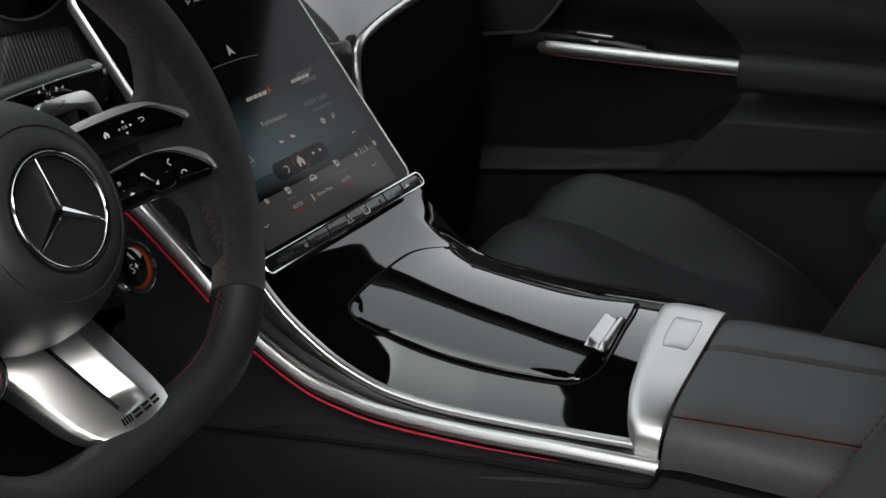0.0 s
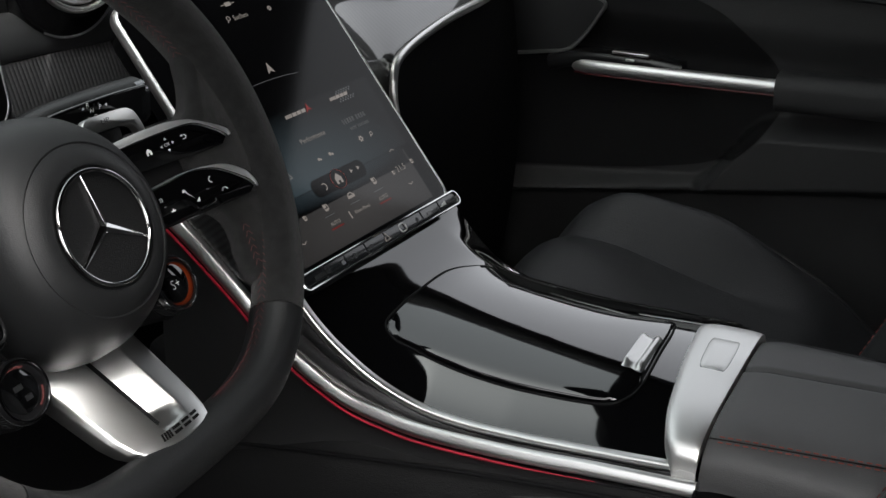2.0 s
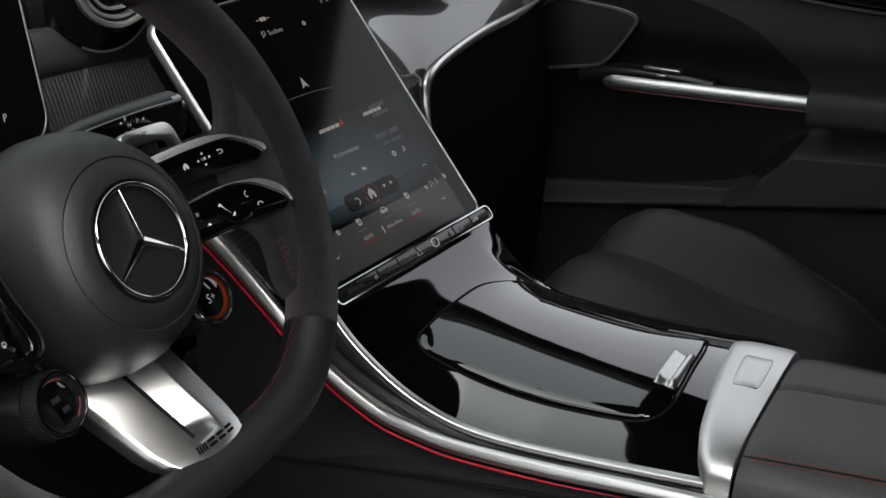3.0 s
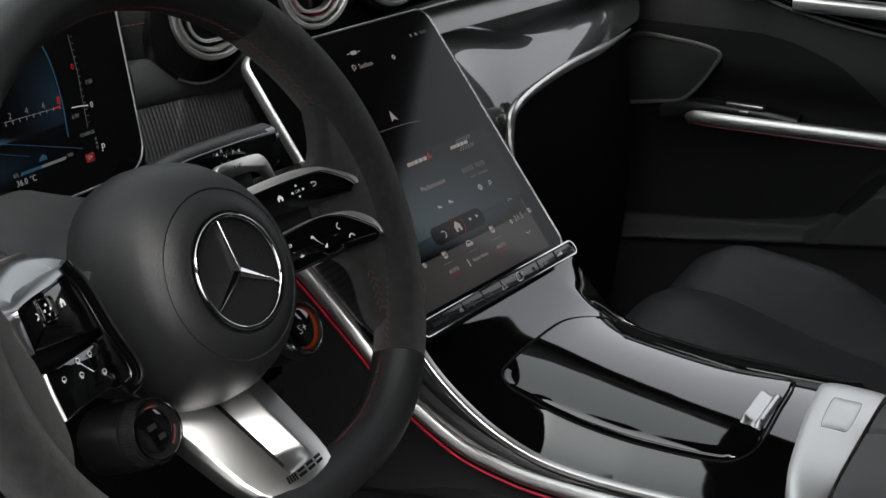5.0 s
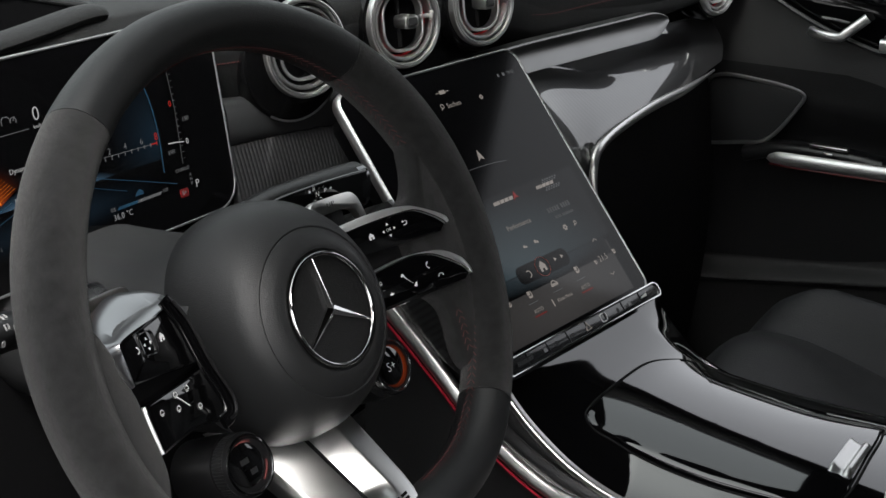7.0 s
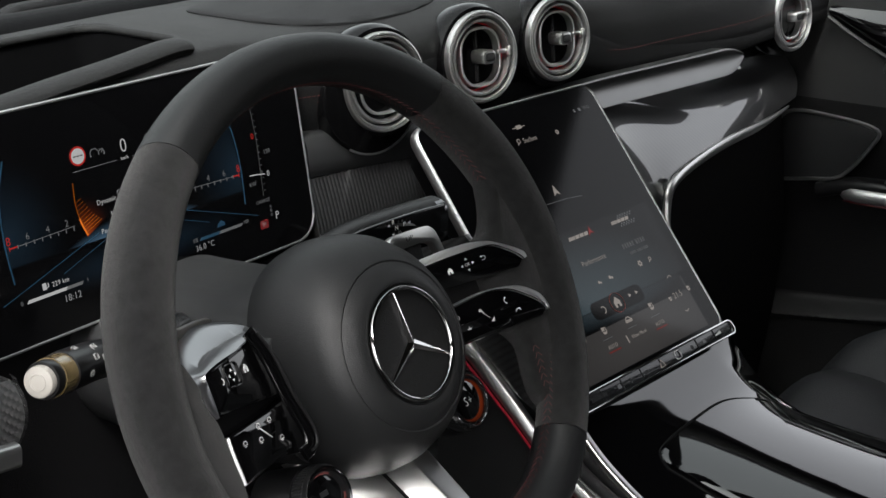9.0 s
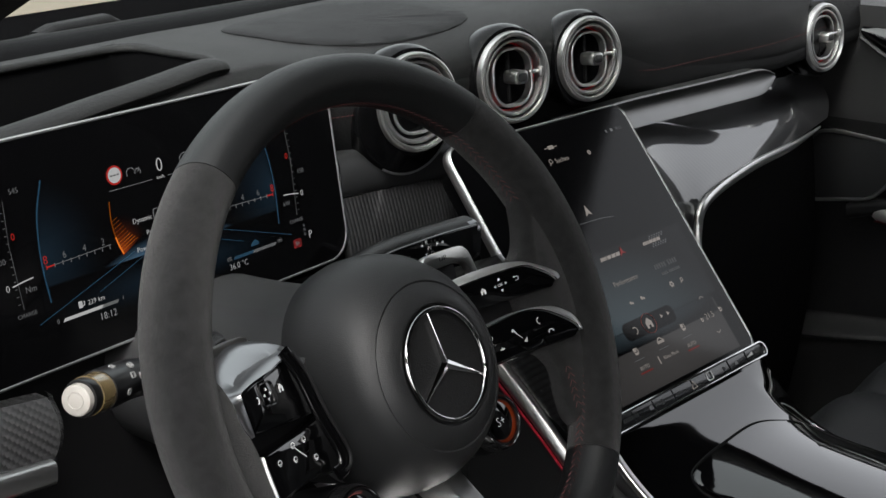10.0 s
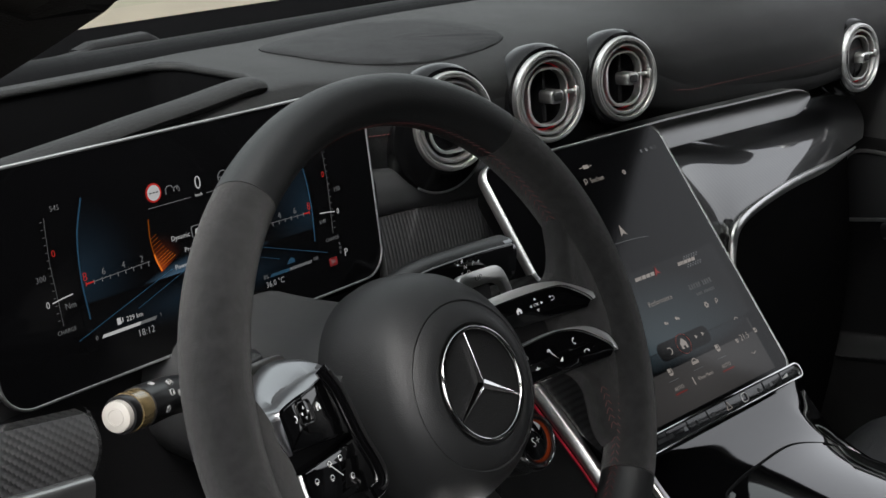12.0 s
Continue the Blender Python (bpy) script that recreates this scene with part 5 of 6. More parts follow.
part("end_button", sweep([tip + sd * k for k in (0.0160, 0.0185, 0.0200, 0.0206)], circle(0.0078, 28), scale=[1, 1, 0.96, 0.80]), CREAM, stalk, "pale end button")
sx = sd.cross(Vector((0, 0, 1))).normalized()
su = sx.cross(sd)
part("button_ring", sweep([tip + sd * 0.0205 + (sx * math.cos(f) + su * math.sin(f)) * 0.0040 for f in np.linspace(0, 2 * math.pi, 32, endpoint=False)], circle(0.0005, 6), closed=True, up=tuple(sd)), CREAM, stalk, "raised ring")
for k, f, w in ((-0.010, 100, 0.0030), (-0.018, 150, 0.0036), (-0.026, 160, 0.0040), (-0.012, 190, 0.0030), (-0.034, 165, 0.0030), (-0.022, 120, 0.0034)):
    out = sx * math.cos(radians(f)) + su * math.sin(radians(f))
    m = axes(tip + sd * k + out * 0.0107, sd, out.cross(sd), out)
    part("printed_symbol", frame_ring(rrect(w, 0.0034, 0.0008, 3), rrect(w - 0.0012, 0.0022, 0.0005, 3), -0.0008, 0.0003, m), DIMPRINT, stalk)

gear = thing("gear_selector_stalk", "glossy black gear selector stalk on the column", "stalk", (0.1, 0.1, 0.90))
gp2 = spline([(0.030, 0.145, 0.872), (0.052, 0.126, 0.896), (0.076, 0.113, 0.9095), (0.105, 0.107, 0.9125), (0.138, 0.1055, 0.9115), (0.1635, 0.105, 0.9095)], 18)
part("lever", sweep(gp2 + np.array([0, 0.002, 0.0015]), rrect(0.0200, 0.0300, 0.0095, 8), scale=[0.7 + 0.3 * min(1, i / 6) for i in range(18)]), GREYPLASTIC, gear, "satin grey lever")
part("end_ring", sweep([gp2[-2], gp2[-1] + np.array([0.0015, 0, 0])], rrect(0.0206, 0.0306, 0.0096, 8)), DARKCHROME, gear, "dark chrome end ring")
part("face", sweep(gp2[5:] + np.array([-0.003, -0.0082, 0.0014]), rrect(0.004, 0.0250, 0.0018)), PIANO, gear, "piano black face")


# ---- what the displays show, and printed symbols ----
def glow_mat(name, colour, power, sharp=1.0):
    """A soft lit patch of a display: bright in its middle, fading to nothing."""
    m = bpy.data.materials.new(name)
    m.use_nodes = True
    nt = m.node_tree
    b = nt.nodes["Principled BSDF"]
    co = nt.nodes.new("ShaderNodeTexCoord")
    g = nt.nodes.new("ShaderNodeTexGradient")
    g.gradient_type = "SPHERICAL"
    p = nt.nodes.new("ShaderNodeMath")
    p.operation = "POWER"
    p.inputs[1].default_value = sharp
    k = nt.nodes.new("ShaderNodeMath")
    k.operation = "MULTIPLY"
    k.inputs[1].default_value = power
    nt.links.new(co.outputs["Object"], g.inputs["Vector"])
    nt.links.new(g.outputs["Fac"], p.inputs[0])
    nt.links.new(p.outputs[0], k.inputs[0])
    nt.links.new(k.outputs[0], b.inputs["Emission Strength"])
    b.inputs["Emission Color"].default_value = (*colour, 1)
    b.inputs["Base Color"].default_value = (0.0014, 0.0014, 0.0016, 1)
    b.inputs["Roughness"].default_value = 0.09
    b.inputs["Specular IOR Level"].default_value = 0.22
    return m


def patch(name, parent, cx, cy, rx, ry, z, material, outline=None, turn=0):
    """A flat lit patch; its own coordinates run from -1 to 1."""
    pts = outline or [(-1, -1), (1, -1), (1, 1), (-1, 1)]
    bm = bmesh.new()
    bm.faces.new([bm.verts.new((x, y, 0)) for x, y in pts])
    ob = part(name, bm, material, parent, local=True, smooth=False)
    ob.matrix_basis = pose(cx, cy, z, 0, 0, turn) @ Matrix.Diagonal((rx, ry, 1, 1))
    return ob


def stroke(pts, w, z0, z1):
    """A flat line of even width through 2D points."""
    p = np.array(pts, float)
    rings = []
    for i in range(len(p)):
        t = p[min(i + 1, len(p) - 1)] - p[max(i - 1, 0)]
        t /= np.linalg.norm(t)
        n = np.array([-t[1], t[0]]) * w / 2
        a, b = p[i] + n, p[i] - n
        rings.append([(a[0], a[1], z0), (b[0], b[1], z0), (b[0], b[1], z1), (a[0], a[1], z1)])
    return loft(rings)


def arc(cx, cy, r, a0, a1, n=16, ry=None):
    ry = ry or r
    return [(cx + r * math.cos(radians(a)), cy + ry * math.sin(radians(a))) for a in np.linspace(a0, a1, n)]


def flat(pts, z0, z1, m=None):
    return plate(pts, z0, z1, 0, m)


BLUE_SOFT = glow_mat("soft blue display light", (0.09, 0.22, 0.36), 0.014, 1.7)
BLUE_ROAD = glow_mat("blue road light of the display", (0.11, 0.22, 0.34), 0.14, 1.2)
FAINT_GLOW = mat("faint display segments", (0.02, 0.02, 0.02), 0.4, glow=(0.5, 0.52, 0.55), glow_power=0.013)
BLUE_WIDE = glow_mat("wide dim blue display light", (0.13, 0.19, 0.22), 0.055, 1.0)
ORANGE_SOFT = glow_mat("soft orange display light", (1.0, 0.15, 0.02), 0.060, 3.4)
ORANGE_FAINT = mat("faint orange display segments", (0.02, 0.01, 0.0), 0.4, glow=(1.0, 0.16, 0.02), glow_power=0.03)
ORANGE_DIM = mat("dim orange display segments", (0.02, 0.01, 0.0), 0.4, glow=(1.0, 0.22, 0.03), glow_power=0.07)
S_RED = glow_mat("orange dial light", (1.0, 0.13, 0.02), 0.07, 0.8)
# emission that stands in for the warm reflection low on the screen
BROWN_SHEEN = glow_mat("warm sheen painted on the screen", (0.28, 0.268, 0.262), 0.036, 0.6)
BLUE_FOOT = glow_mat("dim blue light at the foot of the page", (0.10, 0.15, 0.18), 0.045, 0.9)
ZG = 0.0004

g = display
dtext = lambda w, x, y, s, m=WHITE_GLOW: lettering("lettering", w, s, pose(x, y, ZG), m, g, True)
for sgn in (-1, 1):
    patch("dial_light", g, sgn * -0.0950, -0.002, 0.046, 0.050, 0.0001 + 0.00002 * sgn, BLUE_SOFT, [(sgn * x, y) for x, y in ((0.0, -0.6), (1.0, -0.3), (1.0, 0.4), (0.20, 0.92), (0.05, 0.5), (-0.01, 0.0))])
    part("dial_arc", stroke([(sgn * x, y) for x, y in spline([(-0.0866, 0.0421), (-0.0935, 0.0215), (-0.0962, -0.0040), (-0.0950, -0.0295)], 20)], 0.0009, 0.0002, ZG), BLUE_GLOW, g, local=True)
    part("dial_scale", stroke([(sgn * -0.0935, -0.0085), (sgn * -0.046, -0.0070)], 0.0004, 0.0002, ZG), GREY_GLOW, g, local=True)
    for k in range(9):
        x = sgn * (-0.0935 + k * 0.0058)
        part("scale_mark", stroke([(x, -0.0098), (x, -0.0072)], 0.0005, 0.0002, ZG), RED_GLOW if k == 0 else GREY_GLOW, g, local=True)
    part("red_zone", stroke([(sgn * -0.0937, -0.0084), (sgn * -0.0880, -0.0082)], 0.0009, 0.0003, ZG + 0.0001), RED_GLOW, g, local=True)
    for w, x, m in (("8", -0.0936, RED_GLOW), ("6", -0.0801, GREY_GLOW), ("4", -0.0655, GREY_GLOW), ("2", -0.0516, GREY_GLOW)):
        dtext(w, sgn * x, -0.0042, 0.0075 if w == "8" else 0.0062, m)
    dtext("0", sgn * 0.1115, 0.0145, 0.0060, RED_GLOW)
    part("scale_bar", stroke([(sgn * 0.1135, 0.036), (sgn * 0.1150, 0.01), (sgn * 0.1135, -0.028)], 0.0003, 0.0002, ZG), FAINT_GLOW, g, local=True)
    dtext("0", sgn * 0.1212, -0.0138, 0.0058)
    part("pointer", stroke([(sgn * 0.1180, -0.0134), (sgn * 0.1105, -0.0122), (sgn * 0.1035, -0.0115)], 0.0007, 0.0002, ZG), WHITE_GLOW, g, local=True)
    for k in range(14):
        yk = 0.034 - 0.0045 * k
        part("scale_tick", stroke([(sgn * 0.1150, yk), (sgn * 0.1166, yk)], 0.0004, 0.0002, ZG), FAINT_GLOW, g, local=True)
    dtext("CHARGE", sgn * 0.1120, -0.0317, 0.0036, GREY_GLOW)
    part("road_line", stroke([(sgn * -0.105, -0.0400), (sgn * -0.030, -0.0160)], 0.0004, 0.0002, ZG), BLUE_GLOW, g, local=True)
    part("road_line", stroke([(sgn * -0.060, -0.0330), (sgn * -0.016, -0.0180)], 0.0003, 0.0002, ZG), BLUE_GLOW, g, local=True)
    patch("road_light", g, sgn * -0.036, -0.026, 0.044, 0.012, 0.00015 + 0.00002 * sgn, BLUE_ROAD, turn=sgn * 16)
patch("road_light", g, 0.0, -0.036, 0.10, 0.016, 0.00025, BLUE_SOFT)
patch("needle_light", g, -0.0385, -0.0130, 0.024, 0.026, 0.0003, ORANGE_SOFT, [(0.0, -0.12), (1.0, 0.35), (1.0, 0.6), (-0.17, 0.95), (-0.16, 0.5), (-0.10, 0.2)])
needle = spline([(-0.0418, 0.0185), (-0.0428, 0.0060), (-0.0412, -0.0060), (-0.0380, -0.0150)], 16)
part("needle_arc", stroke(needle[:10], 0.0005, 0.0002, ZG + 0.0001), ORANGE_FAINT, g, local=True)
part("needle_arc", stroke(needle[9:], 0.0009, 0.0002, ZG + 0.0001), ORANGE_GLOW, g, local=True)
for i in range(5, 15):
    x, y = needle[i]
    run = 0.004 + 0.0009 * (i - 4)
    part("needle_ray", stroke([(x, y), (x + run, y + 0.42 * run)], 0.00025, 0.0002, ZG + 0.00005), ORANGE_DIM if i > 10 else ORANGE_FAINT, g, local=True)
dtext("545", -0.1054, 0.0400, 0.0046, GREY_GLOW)
dtext("300", -0.1226, 0.0020, 0.0050, GREY_GLOW)
dtext("150", 0.1229, 0.0017, 0.0046, GREY_GLOW)
dtext("350", 0.1054, 0.0400, 0.0046, GREY_GLOW)
dtext("Nm", -0.1064, -0.0178, 0.0055, GREY_GLOW)
dtext("kW", 0.1051, -0.0179, 0.0045, GREY_GLOW)
dtext("0", 0.0008, 0.0322, 0.0125)
dtext("km/h", 0.0003, 0.0248, 0.0032)
part("speed_line", stroke([(-0.0402, 0.0246), (-0.0065, 0.0246)], 0.0004, 0.0002, ZG), GREY_GLOW, g, local=True)
part("speed_line", stroke([(0.0065, 0.0246), (0.0402, 0.0246)], 0.0004, 0.0002, ZG), GREY_GLOW, g, local=True)
part("limit_sign", flat(arc(-0.0344, 0.0335, 0.0060, 0, 345, 24), 0.0002, ZG), RED_GLOW, g, local=True)
part("limit_disc", flat(arc(-0.0344, 0.0335, 0.0048, 0, 345, 24), 0.0003, ZG + 0.0001), WHITE_GLOW, g, local=True)
part("limit_dashes", merge([flat([(x - 0.0009, 0.0332), (x + 0.0009, 0.0332), (x + 0.0009, 0.0339), (x - 0.0009, 0.0339)], 0.0004, ZG + 0.0002) for x in (-0.0369, -0.0344, -0.0319)]), DARKPRINT, g, local=True)
part("car_symbol", merge([stroke([(-0.0250, 0.0305), (-0.0250, 0.0335), (-0.0235, 0.0352), (-0.0205, 0.0352), (-0.0190, 0.0335)], 0.0006, 0.0002, ZG), stroke(arc(-0.0165, 0.0318, 0.0022, 200, -40), 0.0006, 0.0002, ZG), stroke([(-0.0165, 0.0318), (-0.0150, 0.0345)], 0.0005, 0.0002, ZG)]), GREY_GLOW, g, local=True)
part("wheel_symbol", merge([stroke(arc(0.0221, 0.0318, 0.0042, 0, 355, 24), 0.0007, 0.0002, ZG), stroke([(0.0185, 0.0320), (0.0257, 0.0320)], 0.0007, 0.0002, ZG), stroke([(0.0221, 0.0318), (0.0221, 0.0280)], 0.0007, 0.0002, ZG)]), GREY_GLOW, g, local=True)
for w, y in (("Dynamic", 0.0022), ("Pro", -0.0070), ("Powerful", -0.0160)):
    lettering("lettering", w, 0.0046, pose(-0.0118, y, ZG), WHITE_GLOW, g, True, align="RIGHT")
    part("mode_frame", frame_ring(rrect(0.0100, 0.0078, 0.0015, 3), rrect(0.0090, 0.0068, 0.0012, 3), 0.0002, ZG + 0.0003, pose(-0.0055, y + 0.0005, 0)), GREY_GLOW, g, local=True)
    part("mode_symbol", flat([(x - 0.0055, yy + y) for x, yy in ((-0.0022, -0.0008), (0.0022, -0.0008), (0.0022, 0.0012), (0.0008, 0.0022), (-0.0012, 0.0018))], 0.0002, ZG), WHITE_GLOW, g, local=True)
dtext("229 km", -0.0640, -0.0370, 0.0044)
part("pump_symbol", merge([flat([(-0.0770, -0.0386), (-0.0742, -0.0386), (-0.0742, -0.0345), (-0.0770, -0.0345)], 0.0002, ZG), stroke([(-0.0742, -0.0375), (-0.0728, -0.0375), (-0.0728, -0.0350)], 0.0006, 0.0002, ZG)]), WHITE_GLOW, g, local=True)
dtext("18:12", -0.0573, -0.0484, 0.0062, SOFT_GLOW)
dtext("36.0 °C", 0.0529, -0.0476, 0.0058, SOFT_GLOW)
for x0, x1, lit, w0, w1 in ((-0.0895, -0.0490, 0.7, "0", "1"), (0.0490, 0.0885, 0.45, "0%", "100")):
    part("level_bar", flat([(x0, -0.0432), (x1, -0.0432), (x1 + 0.0015, -0.0412), (x0 + 0.0015, -0.0412)], 0.0002, 0.0003), GREY_GLOW, g, local=True)
    xl = x0 + (x1 - x0) * lit
    part("level_fill", flat([(x0, -0.0432), (xl, -0.0432), (xl + 0.0015, -0.0412), (x0 + 0.0015, -0.0412)], 0.0003, ZG), WHITE_GLOW if lit > 0.5 else BLUE_GLOW, g, local=True)
    dtext(w0, x0 - 0.0035, -0.0420, 0.0040, GREY_GLOW)
    dtext(w1, x1 + 0.0045, -0.0414, 0.0036, GREY_GLOW)
part("plug_symbol", flat([(0.066, -0.0385), (0.0735, -0.0385), (0.0735, -0.0362), (0.0705, -0.0345), (0.0675, -0.0362)], 0.0002, ZG), BLUE_GLOW, g, local=True)
dtext("P", 0.1236, -0.0447, 0.0080)
dtext("R\nN\nD", 0.1185, -0.0400, 0.0030, GREY_GLOW)
part("mode_badge", flat([(x + 0.1100, y - 0.0479) for x, y in rrect(0.0082, 0.0062, 0.0012, 3)], 0.0002, 0.0003), DARKRED, g, local=True)
dtext("S+", 0.1100, -0.0479, 0.0046, SOFT_GLOW)

# the touchscreen's page
g = screen
stext = lambda w, x, y, s, m=DIM_GLOW: lettering("lettering", w, s, pose(x, y, ZG), m, g, True)
patch("page_patch", g, 0.070, 0.0605, 0.125, 0.066, 0.0001, BLUE_WIDE, [(-0.45, 0), (1, 0), (1, 1), (-0.45, 1)])
# painted reflection; the two blue patches are the page's own light
patch("page_patch", g, 0.100, 0.030, 0.14, 0.06, 0.00006, BROWN_SHEEN, [(-0.60, -0.33), (0.62, -0.33), (0.62, 0.45), (-0.60, 0.45)])
patch("page_patch", g, 0.090, 0.0600, 0.095, 0.015, 0.0001, BLUE_FOOT, [(-0.7, -1), (1, -1), (1, 0), (-0.7, 0)])
part("map_arrow", flat([(0.0955, 0.1570), (0.0992, 0.1590), (0.1030, 0.1570), (0.0992, 0.1665)], 0.0002, ZG), DIM_GLOW, g, local=True)
part("map_line", stroke(spline([(0.050, 0.150), (0.075, 0.1525), (0.105, 0.1520), (0.125, 0.1500)], 12), 0.0004, 0.0002, 0.0003), GREY_GLOW, g, local=True)
def slanted_row(name, x, y, count, step, width, height, lean=0.001):
    """A row of slanted bars that stands for writing."""
    part(name, merge([flat([(x + step * i, y), (x + step * i + width, y), (x + step * i + width + lean, y + height), (x + step * i + lean, y + height)], 0.0002, ZG) for i in range(count)]), DIM_GLOW, g, local=True)


slanted_row("mode_mark", 0.0840, 0.1182, 4, 0.0020, 0.0016, 0.0030)
slanted_row("mode_mark", 0.0925, 0.1182, 3, 0.0056, 0.0048, 0.0030)
part("mode_mark_red", flat([(0.1090, 0.1168), (0.1125, 0.1190), (0.1165, 0.1180), (0.1140, 0.1205), (0.1130, 0.1245), (0.1112, 0.1212)], 0.0002, ZG), DIMRED, g, local=True)
slanted_row("mode_mark", 0.1400, 0.1180, 4, 0.0020, 0.0016, 0.0028)
slanted_row("mode_mark", 0.1482, 0.1180, 3, 0.0052, 0.0046, 0.0028)
part("chequer_mark", merge([flat([(0.1500 + 0.0034 * i + 0.0017 * (j % 2), 0.1140 + 0.0018 * j), (0.1514 + 0.0034 * i + 0.0017 * (j % 2), 0.1140 + 0.0018 * j), (0.1514 + 0.0034 * i + 0.0017 * (j % 2), 0.1153 + 0.0018 * j), (0.1500 + 0.0034 * i + 0.0017 * (j % 2), 0.1153 + 0.0018 * j)], 0.0002, ZG) for i in range(6) for j in (0, 1, 4, 5)]), GREY_GLOW, g, local=True)
stext("Performance", 0.0990, 0.0972, 0.0062)
part("title_bar", merge([flat([(x, 0.0960), (x + 0.0024, 0.0960), (x + 0.0024, 0.1002), (x, 0.1002)], 0.0001, 0.0002) for x in [0.1385 + 0.0032 * i + 0.0022 * (i > 4) for i in range(9)]]), FAINT_GLOW, g, local=True)
part("subtitle_bar", merge([flat([(x, 0.0896), (x + 0.0017, 0.0896), (x + 0.0017, 0.0920), (x, 0.0920)], 0.0001, 0.0002) for x in [0.1430 + 0.0022 * i + 0.0012 * (i > 3) for i in range(11)]]), FAINT_GLOW, g, local=True)
stext("Start", 0.0400, 0.0972, 0.0062)


def symbol(x, y, s, m=DIM_GLOW, kind=0):
    """Small page symbols: 0 a toothed ring, 1 a magnifier, 2 a seat, 3 a car, 4 a dot pair."""
    ring = lambda r, w, a0=0, a1=356: stroke(arc(0, 0, r, a0, a1, 16), w, 0.0002, ZG)
    if kind == 0:
        bms = [ring(0.55, 0.4)] + [stroke([(0.7 * math.cos(f), 0.7 * math.sin(f)), (math.cos(f), math.sin(f))], 0.4, 0.0002, ZG) for f in np.arange(6) * math.pi / 3]
    elif kind == 1:
        bms = [ring(0.65, 0.3), stroke([(-0.5, -0.5), (-1.1, -1.2)], 0.35, 0.0002, ZG)]
    elif kind == 2:
        bms = [flat([(-0.55, 0.1), (0.35, 0.0), (0.55, 0.9), (-0.45, 1.0)], 0.0002, ZG), flat([(-0.5, -0.1), (0.7, -0.2), (0.6, -0.8), (-0.3, -0.7)], 0.0002, ZG), stroke([(0.8, 0.9), (0.95, 0.0), (0.8, -0.6)], 0.22, 0.0002, ZG)]
    elif kind == 3:
        bms = [stroke([(-1, -0.35), (-0.85, 0.2), (-0.4, 0.65), (0.25, 0.65), (0.65, 0.2), (1, 0.1), (1, -0.35), (-0.95, -0.35)], 0.22, 0.0002, ZG), flat([(-0.8, -0.3), (0.9, -0.3), (0.9, 0.05), (-0.7, 0.15)], 0.0002, ZG)]
    else:
        bms = [flat(arc(-0.4, 0.1, 0.55, 0, 330, 10), 0.0002, ZG), flat(arc(0.5, -0.2, 0.4, 0, 330, 10), 0.0003, ZG)]
    bm = merge(bms)
    bm.transform(pose(x, y, 0) @ Matrix.Diagonal((s, s, 1, 1)))
    part("symbol", bm, m, g, local=True, smooth=False)


for x, y, s, k in ((0.1476, 0.0801, 0.0028, 0), (0.1618, 0.0806, 0.0022, 1), (0.0925, 0.0790, 0.0024, 4), (0.1071, 0.0793, 0.0028, 4), (0.1006, 0.0426, 0.0040, 3), (0.0683, 0.0429, 0.0034, 2), (0.1324, 0.0443, 0.0034, 2), (0.0429, 0.0430, 0.0024, 2), (0.1868, 0.0447, 0.0024, 2), (0.1590, 0.0430, 0.0020, 2)):
    symbol(x, y, s, DIM_GLOW, k)
part("warning_symbol", stroke([(0.0495, 0.0750), (0.0555, 0.0750), (0.0525, 0.0810), (0.0495, 0.0750), (0.0505, 0.0750)], 0.0007, 0.0002, ZG), DIM_GLOW, g, local=True)
part("dock", flat([(x + 0.1000, y + 0.0590) for x, y in rrect(0.066, 0.0150, 0.006, 5)], 0.0001, 0.0003), GLASS_BLACK, g, local=True)
part("dock_ring", stroke(arc(0.0988, 0.0590, 0.0082, 0, 356, 32), 0.0005, 0.0002, ZG + 0.0001), STITCH, g, local=True)
part("home_symbol", flat([(0.0950, 0.0550), (0.0975, 0.0550), (0.0975, 0.0575), (0.1000, 0.0575), (0.1000, 0.0550), (0.1026, 0.0550), (0.1026, 0.0600), (0.0988, 0.0640), (0.0950, 0.0600)], 0.0003, ZG + 0.0001), DIM_GLOW, g, local=True)
part("back_symbol", stroke(arc(0.0800, 0.0580, 0.0028, -90, 120, 12), 0.0008, 0.0003, ZG + 0.0001), DIM_GLOW, g, local=True)
for x in (0.1168, 0.1257):
    part("skip_symbol", flat([(x - 0.0016, 0.0585), (x + 0.0016, 0.0600), (x - 0.0016, 0.0618)], 0.0003, ZG + 0.0001), DIM_GLOW, g, local=True)
stext("21.5", 0.0275, 0.0417, 0.0080)
stext("21.5", 0.1705, 0.0439, 0.0075)
for x in (0.0695, 0.1326):
    stext("AUTO", x, 0.0295, 0.0045)
    part("auto_line", stroke([(x - 0.0075, 0.0258), (x + 0.0075, 0.0258)], 0.0008, 0.0002, ZG), DIMRED, g, local=True)
stext("Klima Menü", 0.1040, 0.0293, 0.0042)
part("thermometer_symbol", stroke([(0.0886, 0.0262), (0.0886, 0.0325)], 0.0012, 0.0002, ZG), DIM_GLOW, g, local=True)
for x, y, d in ((0.0288, 0.0276, -1), (0.1714, 0.0296, -1), (0.1722, 0.0597, 1)):
    part("chevron", stroke([(x - 0.0028, y), (x, y + d * 0.0016), (x + 0.0028, y)], 0.0006, 0.0002, ZG), DIM_GLOW, g, local=True)
for x in (0.0683, 0.1006, 0.1324):
    part("symbol_line", stroke([(x - 0.006, 0.0365), (x + 0.006, 0.0365)], 0.0004, 0.0002, 0.0003), GREY_GLOW, g, local=True)
